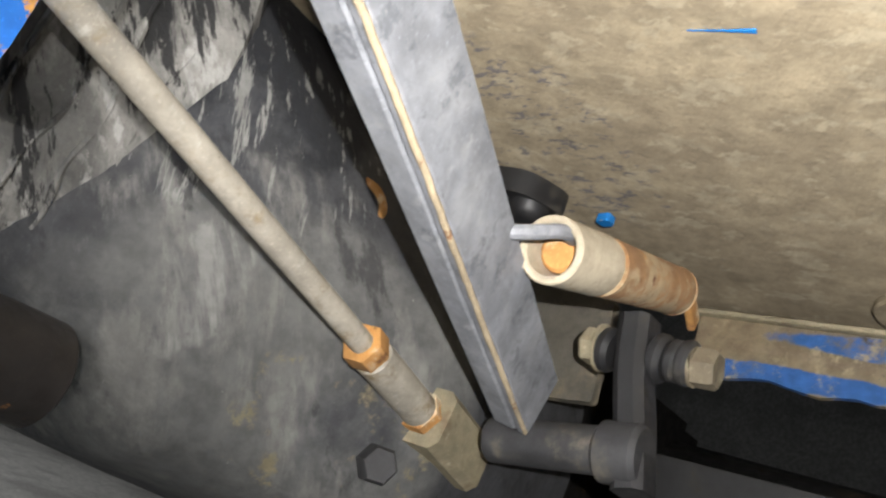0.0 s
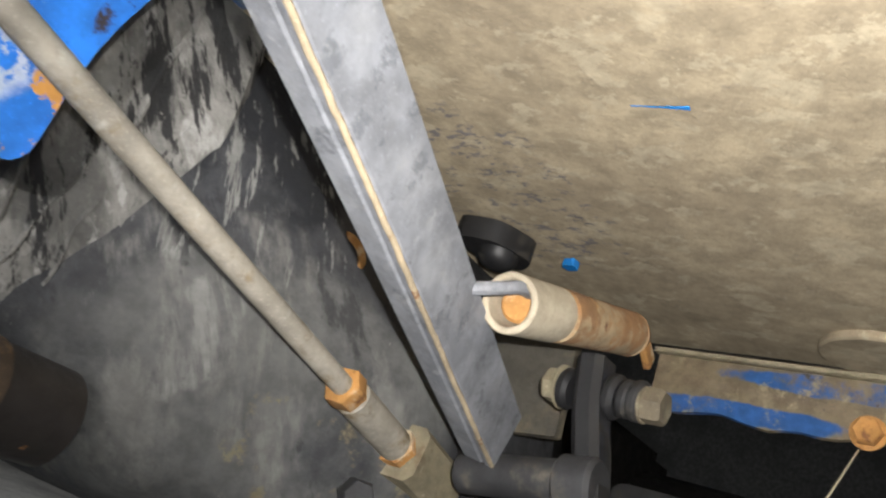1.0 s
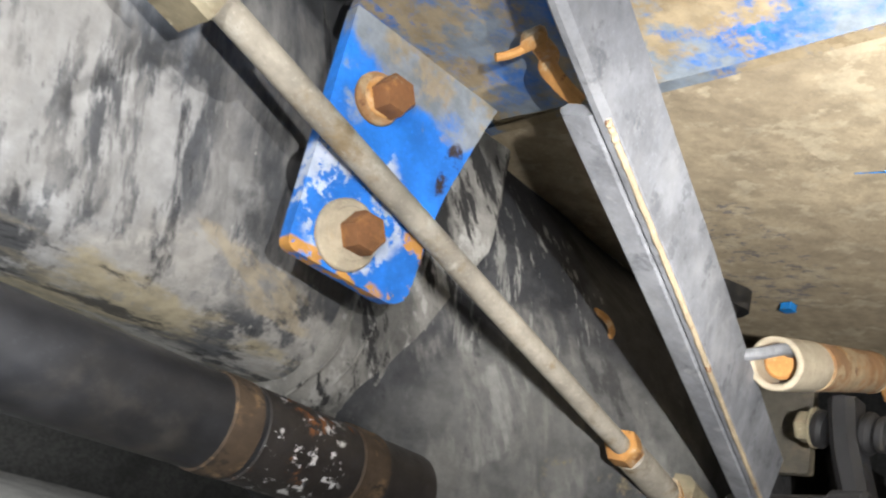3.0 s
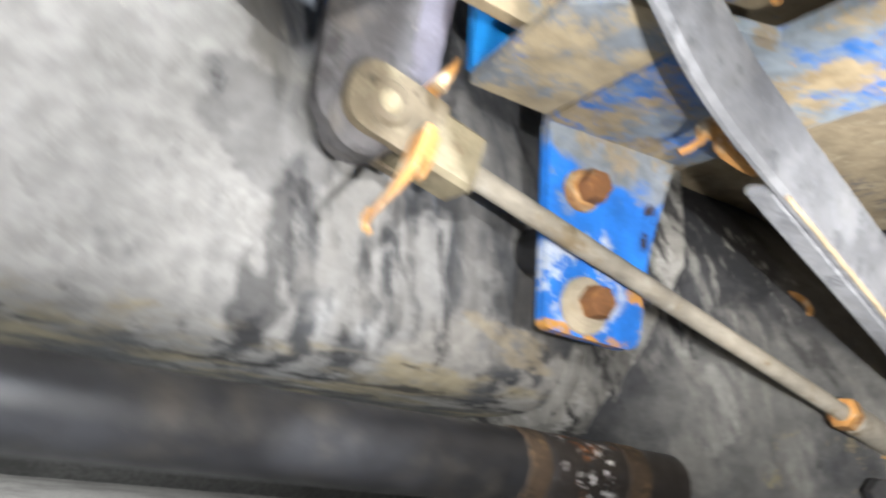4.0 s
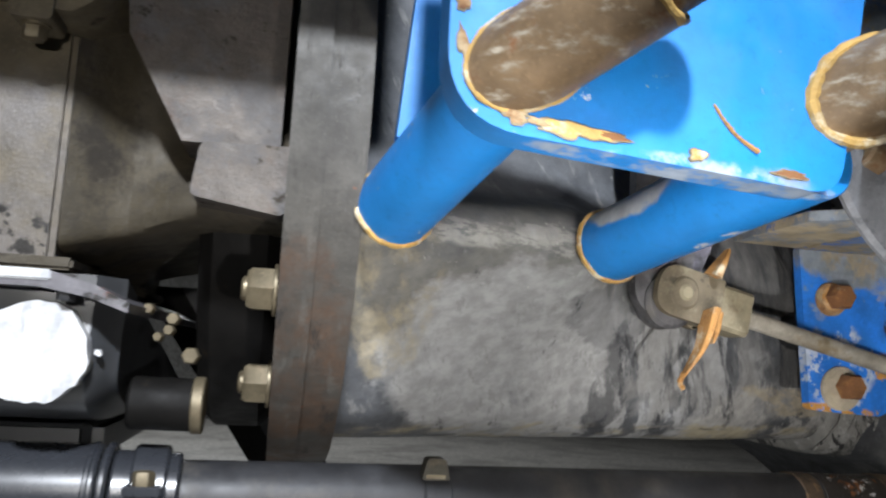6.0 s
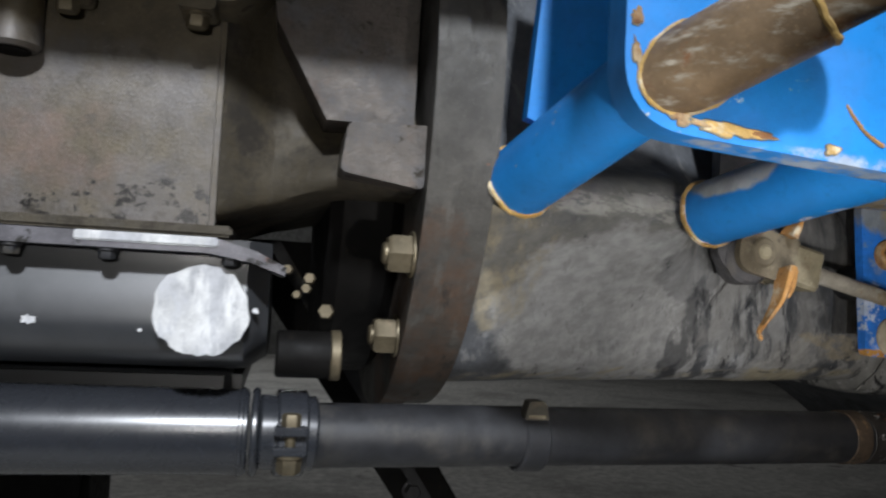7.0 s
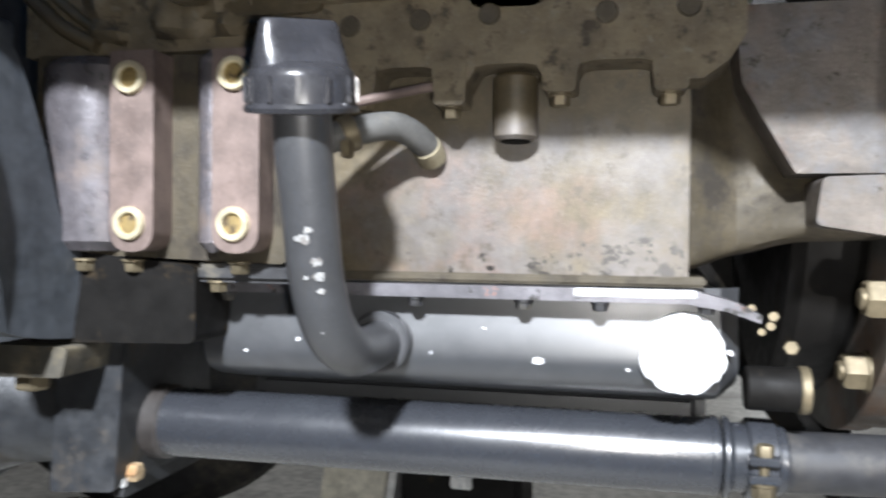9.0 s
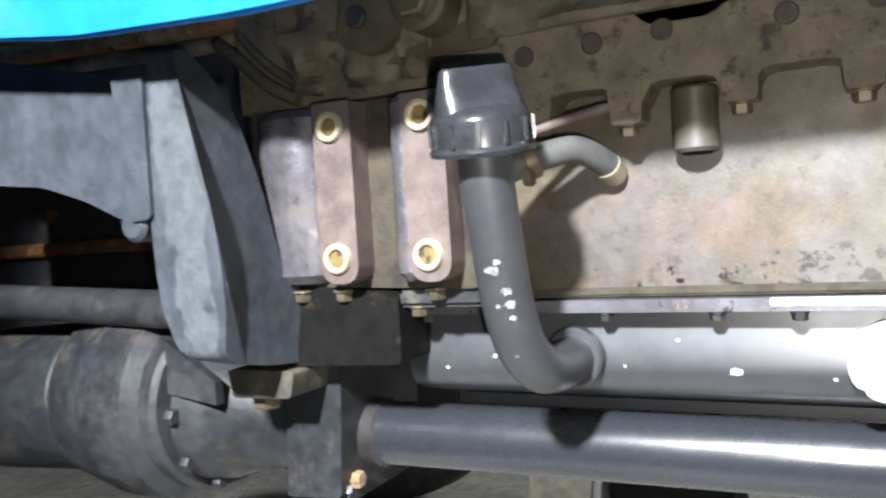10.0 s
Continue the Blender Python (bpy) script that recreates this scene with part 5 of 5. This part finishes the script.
def build_platform():
    c = thing("cross_member", (1.16, 0.0, 0.69), "dusty blue angle cross member with a rusty bolt", "cross member")
    part("level_flange", prism(rounded([(1.136, 0.080), (1.200, 0.085), (1.2030, 0.0), (1.2030, -0.062), (1.150, -0.048), (1.130, -0.030)], 0.002), "z", 0.6690, 0.6765, 0.0015), m_channel_dust, c, "sandy level flange")
    part("end_web", prism([(1.134, 0.6765), (1.205, 0.6765), (1.205, 0.760), (1.128, 0.760)], "y", 0.072, 0.080, 0.0015), m_blue, c, "clean blue end web")
    part("bolt_plate", prism(rounded([(1.103, 0.700), (1.158, 0.6935), (1.222, 0.728), (1.235, 0.82), (1.104, 0.82)], [0.006, 0.004, 0.004, 0.003, 0.003]), "y", 0.036, 0.046, 0.002), m_blue_dusty, c, "scuffed upright plate")
    part("upper_plate", prism(rounded([(1.118, 0.752), (1.160, 0.744), (1.260, 0.790), (1.26, 0.90), (1.11, 0.90)], 0.003), "y", 0.012, 0.034, 0.002), m_blue_dusty, c)
    part("deck_plate", prism(rounded([(1.236, 0.030), (1.392, 0.030), (1.392, -0.42), (1.060, -0.42), (1.115, -0.115)], 0.004), "z", 0.728, 0.735, 0.0015), m_channel_dust, c, "sandy blue deck plate")
    part("washer", aligned(lathe([(0.021, 0), (0.022, 0.001), (0.022, 0.003), (0.021, 0.004)], 28), (1.187, 0.036, 0.731), (0, -1, 0)), m_cream, c, "pale dusty washer")
    part("bolt", hex_head((1.179, 0.033, 0.729), (0, -1, 0), 0.026, 0.009, 0.016), m_orange, c, "orange rusty bolt")
    f = thing("platform", (1.8, -0.2, 0.725), "dust caked underside of the steel driver platform", "platform")
    bm = bmesh.new()
    bmesh.ops.create_grid(bm, x_segments=60, y_segments=50, size=0.5)
    for v in bm.verts:
        x, y = 1.405 + (v.co.x + 0.5) * 0.585, 0.285 - (v.co.y + 0.5) * 1.10
        v.co = (x, y, 0.7255 + 0.004 * noise.noise(Vector((x * 4, y * 4, 0))) + 0.0012 * noise.noise(Vector((x * 19, y * 19, 3))))
    low = bmesh.ops.extrude_face_region(bm, geom=bm.faces[:])
    bmesh.ops.translate(bm, verts=[v for v in low["geom"] if isinstance(v, bmesh.types.BMVert)], vec=(0, 0, 0.006))
    part("sheet", bm, m_panel, f)
    part("scratch", sweep([(1.544, -0.030, 0.7235), (1.546, -0.050, 0.7225), (1.550, -0.066, 0.7235)], bar_section(0.0036, 0.0012, 0.0003), steps=5, scale=lambda t: 0.25 + 0.9 * t * t + 0.25 * noise.noise(Vector((t * 9, 1, 0)))), m_blue, f, "blue paint scratch")
    part("round_plate", rod((1.935, -0.115, 0.728), (1.935, -0.115, 0.717), 0.052, rim=0.002, seg=40), m_panel, f)
    part("front_lip", box((1.395, -0.8, 0.722), (1.409, 0.20, 0.80), 0.002), m_blue_dusty, f, "blue front lip")
    n = thing("rear_cross_channel", (1.88, -0.2, 0.62), "blue steel channel under the platform, sandy with dust", "cross member")
    low = [(0.055 - 0.805 * k / 60, 0.6215 + 0.010 * noise.noise(Vector((k * 0.32, 2, 0))) + 0.003 * noise.noise(Vector((k * 1.3, 5, 0)))) for k in range(61)]
    part("web", prism(low + [(-0.75, 0.676), (0.055, 0.674)], "x", 1.862, 1.869, 0.0), m_channel, n)
    part("lip", sweep([(1.860, 0.058, 0.674), (1.861, -0.2, 0.6755), (1.861, -0.75, 0.676)], bar_section(0.012, 0.005, 0.001), steps=20), m_clevis, n, "dusty upper lip")
    bolt(n, (1.861, -0.128, 0.630), (-1, 0, 0), 0.020, 0.010, m_orange, 0.014)
    part("straw", rod((1.85, -0.125, 0.613), (1.82, -0.115, 0.565), 0.001, seg=6, rim=0.0002), m_cream, n)


def build_rear():
    t = thing("spring_tube", (1.6, 0.02, 0.62), "rusty spring tube with a pale dusty open mouth", "spring tube")
    a, b = Vector((1.522, -0.004, 0.577)), Vector((1.735, 0.013, 0.641))
    d = (b - a).normalized()
    part("mouth", pipe(a, a + d * 0.054, 0.0178, 0.0042, 36), m_cream, t, "pale dusty tube mouth")
    part("plug", rod(a + d * 0.013 + Vector((0, 0.0022, 0.001)), a + d * 0.03 + Vector((0, 0.0022, 0.001)), 0.0112, rim=0.002), m_orange, t)
    part("body", rod(a + d * 0.058, a + d * 0.185, 0.0174, 0.0168, rim=0.003), m_rust_dusty, t, "brown rusty tube body")
    part("cap", rod(a + d * 0.180, a + d * 0.205, 0.0172, 0.012, rim=0.004), m_rust_dusty, t)
    part("eye", sweep([a + d * 0.20, a + d * 0.225 + Vector((0, 0, -0.006)), a + d * 0.245 + Vector((0, 0, -0.020))], bar_section(0.006, 0.014), steps=4), m_orange, t)
    k = thing("tube_bracket", (1.56, 0.05, 0.70), "dirty dark bracket under the platform", "bracket")
    part("plate", prism(rounded([(1.69, 0.205), (1.735, 0.205), (1.768, 0.172), (1.745, 0.142), (1.70, 0.160)], 0.016, 7), "z", 0.702, 0.7235, 0.003), m_rubber, k)
    part("knob", aligned(lathe([(0.020, 0), (0.019, 0.008), (0.014, 0.014), (0.006, 0.017)], 28), (1.728, 0.172, 0.703), (0, 0, -1)), m_rubber, k)
    part("blue_tab", prism(rounded([(1.772, 0.120), (1.784, 0.118), (1.787, 0.131), (1.776, 0.134)], 0.003), "z", 0.716, 0.7235, 0.001), m_blue, k)
    # rubber mount on its bolt
    m = thing("rubber_mount", (1.70, 0.02, 0.57), "black rubber mount with a rusty bolt through it", "mount")
    part("arm", sweep([(1.668, 0.012, 0.596), (1.668, 0.006, 0.56), (1.668, -0.004, 0.525), (1.666, -0.014, 0.488)], bar_section(0.020, 0.030, 0.005), up=(1, 0, 0), steps=5), m_rubber, m, "black dusty arm")
    for o, r in ((0.030, 0.0150), (-0.006, 0.0160), (-0.016, 0.0135), (-0.024, 0.0145)):
        part("disc", rod((1.672, o + 0.005, 0.574), (1.672, o - 0.005, 0.573), r, rim=0.003), m_rubber, m)
    bolt(m, (1.672, -0.028, 0.572), (0, -1, 0), 0.022, 0.014, m_clevis_dark, 0.013, "brown dusty nut")
    bolt(m, (1.672, 0.034, 0.574), (0, 1, 0), 0.022, 0.012, m_clevis, 0.016)
    x = thing("mount_plate", (1.72, 0.06, 0.6), "dusty dark plate between gearbox and platform", "plate")
    part("plate", prism(rounded([(0.16, 0.640), (0.066, 0.628), (0.062, 0.548), (0.16, 0.54)], 0.004), "x", 1.728, 1.738, 0.002), m_crust, x)
    # dark shapes behind the linkage, their shade put into the colour
    h = thing("rear_axle", (2.3, 0.0, 0.3), "dark rear axle housing in deep shade", "axle")
    part("trumpet", rod((2.25, 0.4, 0.50), (2.25, -0.9, 0.50), 0.13, 0.10, rim=0.02, seg=40), m_shade_black, h)
    part("axle_centre", box((1.895, 0.19, 0.40), (2.3, 0.5, 0.66), 0.02), m_shade_black, h)
    part("cover", prism(rounded([(-0.10, 0.44), (0.12, 0.44), (0.12, 0.56), (-0.10, 0.56)], 0.015), "x", 2.0, 2.2, 0.006), m_rubber, h)
    part("cover_rim", prism(rounded([(-0.11, 0.43), (0.13, 0.43), (0.13, 0.565), (-0.11, 0.565)], 0.018), "x", 1.99, 2.001, 0.004), m_rubber, h)
    for y, z in ((-0.095, 0.447), (0.01, 0.445), (-0.095, 0.548)):
        bolt(h, (1.99, y, z), (-1, 0, 0), 0.016, 0.008, m_dark)


build_bracket()
build_platform()
build_rear()


# ---- front axle support ----
def build_front():
    f = thing("front_support", (0.05, -0.1, 0.55), "grey painted cast front axle support", "axle support")
    face = rounded([(-0.153, 0.566), (-0.153, 0.840), (-0.118, 0.828), (-0.088, 0.784), (-0.080, 0.716), (-0.075, 0.640), (-0.030, 0.600), (0.05, 0.575), (0.05, 0.535), (-0.10, 0.550)], [0.012, 0.018, 0.03, 0.03, 0.03, 0.03, 0.04, 0.004, 0.004, 0.03], 6)
    face = [p for a, b in zip(face, face[1:] + face[:1]) for p in ([a] if (Vector(b) - Vector(a)).length < 0.03 else [tuple(Vector(a).lerp(Vector(b), t / 8)) for t in range(8)])]
    bm = prism(face, "x", 0.036, 0.092, 0.0, 1)
    for v in bm.verts:
        if v.co.x > 0.064:
            v.co.x = float(np.interp(v.co.z, (0.55, 0.572, 0.60, 0.655, 0.70, 0.78, 0.842), (0.106, 0.110, 0.1140, 0.1120, 0.1040, 0.0840, 0.070)))
        else:
            v.co.x = float(np.interp(v.co.z, (0.535, 0.56, 0.575, 0.60, 0.64, 0.684, 0.836), (0.088, 0.070, 0.056, 0.042, 0.037, 0.034, 0.042)))
    part("cheek", soften(bm, 0.009, 4, 50), m_axle, f, "broad casting with a worn rounded edge")
    arm = rounded([(-0.40, 0.905), (-0.17, 0.861), (-0.012, 0.824), (0.036, 0.826), (0.036, 0.690), (-0.010, 0.690), (-0.060, 0.712), (-0.12, 0.730), (-0.40, 0.760)], 0.012)
    part("arm", prism(arm, "y", -0.142, -0.04, 0.006, 3), m_axle, f)
    part("edge_rib", prism(rounded([(0.002, 0.822), (0.040, 0.826), (0.040, 0.69), (0.014, 0.688)], 0.006), "y", -0.158, -0.12, 0.004), m_axle, f)
    part("knuckle", rod((0.012, -0.155, 0.686), (0.012, -0.10, 0.686), 0.016, rim=0.004), m_axle, f)
    # the shade under the cheek is put into the saddle's near-black colour
    part("saddle", prism(rounded([(0.05, 0.625), (0.222, 0.610), (0.222, 0.545), (0.06, 0.540)], 0.008), "y", -0.050, 0.012, 0.005, 3), m_shade_black, f)
    part("block", prism(rounded([(0.035, 0.540), (0.116, 0.540), (0.110, 0.514), (0.040, 0.512)], 0.005), "y", -0.070, 0.05, 0.004), m_crust, f)
    bolt(f, (0.062, -0.045, 0.512), (0, 0, -1), 0.026, 0.014, m_zinc)
    a = thing("front_axle", (-0.05, 0.1, 0.45), "dark greasy front axle differential housing", "axle")
    part("pinion_case", prism(rounded([(0.060, 0.54), (0.128, 0.54), (0.118, 0.40), (0.050, 0.395)], 0.006), "y", -0.01, 0.12, 0.004), m_axle_dark, a)
    part("pinion_neck", aligned(lathe([(0.090, 0), (0.085, 0.03), (0.070, 0.07), (0.062, 0.12), (0.055, 0.14)], 36), (-0.10, 0.07, 0.47), (1, 0, -0.05)), m_axle_dark, a)
    part("ring_flange", rod((-0.135, 0.08, 0.475), (-0.098, 0.075, 0.475), 0.110, rim=0.006, seg=48), m_axle_dark, a)
    part("diff_case", aligned(lathe([(0.105, 0), (0.125, 0.02), (0.128, 0.08), (0.11, 0.16), (0.07, 0.2)], 40), (-0.132, 0.08, 0.475), (-1, 0, 0)), m_axle_dark, a)
    for k in range(10):
        w = 2 * math.pi * k / 10
        bolt(a, (-0.098, 0.075 + 0.098 * math.cos(w), 0.475 + 0.098 * math.sin(w)), (1, 0, 0), 0.016, 0.010, m_dark, 0.0)
    part("rib", prism([(-0.1, 0.50), (-0.03, 0.49), (-0.03, 0.515), (-0.1, 0.56)], "y", -0.02, -0.008, 0.002), m_axle_dark, a)
    part("flange_plate", prism(rounded([(0.000, 0.39), (0.16, 0.39), (0.16, 0.545), (0.1, 0.56)], 0.008), "x", 0.110, 0.118, 0.002), m_axle_dark, a)
    bolt(a, (0.118, 0.015, 0.412), (1, 0, 0), 0.016, 0.010, m_rust_dusty)
    chip = random.Random(3)
    for k in range(9):
        z = 0.40 + 0.014 * k
        part("paint_chip", box((0.1172, 0.0 + chip.uniform(0.0, 0.004), z), (0.1188, 0.006 + chip.uniform(0, 0.006), z + chip.uniform(0.006, 0.013)), 0.0006, 1), m_white, a, "bare chipped edge")
    part("beam", rod((-0.50, 0.0, 0.44), (-0.50, 1.0, 0.452), 0.06, rim=0.01), m_dark, a)
    wheel = part("wheel", aligned(lathe([(0.05, 0.05), (0.1, 0.04), (0.27, 0.06), (0.29, 0.04), (0.29, 0.2), (0.05, 0.2)], 40), (-0.50, 0.9, 0.452), (0, 1, 0)), m_dark, a, "dark front wheel on the far side")
    part("tyre", aligned(lathe([(0.28, 0), (0.40, 0.01), (0.44, 0.05), (0.45, 0.12), (0.44, 0.2), (0.40, 0.24), (0.28, 0.25)], 48), (-0.50, 0.9, 0.4502), (0, 1, 0)), m_tyre, wheel)
    part("diff_body", rod((-0.50, 0.08, 0.46), (-0.30, 0.08, 0.472), 0.10, rim=0.01), m_axle_dark, a)
    t = thing("steering_ram", (-0.3, 0.0, 0.59), "dusty grey round steering ram bar", "ram")
    part("ram_bar", rod((-0.75, 0.0, 0.622), (-0.06, 0.0, 0.590), 0.022, rim=0.002), m_tube_rear, t)
    h = thing("tractor_cowl", (0.7, -0.26, 0.9), "bright blue painted sheet metal cowl with a sandy ribbed seal", "cowl")
    edge = [(-0.45, 0.925), (-0.28, 0.888), (-0.085, 0.8586), (0.024, 0.8437), (0.12, 0.8375), (0.177, 0.834), (0.23, 0.8325), (0.50, 0.833), (0.80, 0.835), (0.812, 0.85), (0.812, 1.30), (-0.45, 1.30)]
    part("panel", prism(edge, "y", -0.210, -0.202, 0.002, 2), m_blue, h)
    part("rolled_edge", sweep([(x, -0.203, z + 0.003) for x, z in edge[:9]], circle(0.005, 10), up=(0, 1, 0), steps=3), m_blue, h)
    seal = part("seal", sweep([(-0.12, 0.046, 0.944), (-0.05, 0.046, 0.950), (0.03, 0.046, 0.966), (0.12, 0.046, 0.985)], circle(0.008, 12), steps=10), m_clevis, h)
    for k in range(26):
        x = -0.10 + 0.008 * k
        z = 0.945 + 0.18 * (x + 0.10)
        part("ridge", rod((x, 0.046, z), (x + 0.0035, 0.046, z + 0.0008), 0.0098, rim=0.001, seg=14), m_clevis, seal)
    w = thing("hose_loom", (0.0, 0.0, 0.88), "sandy brown hoses above the front support", "hose")
    part("hose", sweep([(-0.6, 0.00, 0.93), (-0.3, 0.0, 0.915), (-0.1, 0.0, 0.905), (0.05, -0.01, 0.90), (0.16, 0.0, 0.93)], circle(0.013, 16), steps=10), m_rust_dusty, w)
    part("hose", sweep([(-0.6, 0.03, 0.91), (-0.25, 0.02, 0.895), (-0.05, 0.02, 0.885), (0.1, 0.02, 0.90)], circle(0.009, 14), steps=10), m_clevis, w)
    i = thing("inner_frame", (-0.3, 0.15, 0.7), "dark rusty inner frame behind the support", "frame")
    part("frame_rib", box((-0.8, 0.145, 0.66), (0.05, 0.16, 0.68), 0.003), m_rust, i)
    for k in range(4):
        bolt(i, (-0.5 + 0.14 * k, 0.16, 0.72), (0, -1, 0), 0.018, 0.010, m_rust)
    part("frame_plate", box((-0.9, 0.16, 0.50), (0.06, 0.20, 0.98), 0.004), m_dark, i)


build_front()


# ---- far side under the tractor ----
def build_far():
    # made-up box in place of unidentified dark shapes beyond the tractor
    b = thing("dark_box", (0.27, 0.9, 0.0), "dark box standing in for unidentified dark shapes beyond the tractor", "tool case")
    part("case", box((0.155, 0.80, 0.0), (0.385, 1.0, 0.34), 0.012), m_shade_black, b)
    part("catch", box((0.255, 0.788, 0.17), (0.295, 0.80, 0.20), 0.003), m_white, b, "pale fitting")
    c = thing("carton", (0.06, 0.9, 0.0), "cream cardboard carton on the floor", "carton")
    part("carton_box", prism([(-0.03, 0.0), (0.10, 0.0), (0.145, 0.36), (0.02, 0.36)], "y", 0.82, 1.05, 0.004), m_carton, c)
    part("carton_flap", prism([(0.102, 0.0), (0.118, 0.0), (0.162, 0.36), (0.148, 0.36)], "y", 0.83, 1.04, 0.002), m_white, c)
    k = thing("chassis_stay", (0.8, 0.49, 0.3), "dark flat stay under the far side of the engine", "bar")
    part("stay", prism([(0.60, 0.62), (0.70, 0.62), (0.92, 0.28), (0.86, 0.25)], "y", 0.43, 0.46, 0.002), m_shade_black, k)
    part("stay_rib", prism([(0.645, 0.62), (0.662, 0.62), (0.895, 0.268), (0.882, 0.262)], "y", 0.420, 0.4295, 0.002), m_dark, k)
    for x, z in ((0.872, 0.272), (0.845, 0.315)):
        bolt(k, (x, 0.4295, z), (0, -1, 0), 0.018, 0.010, m_dark, 0.013)


build_far()
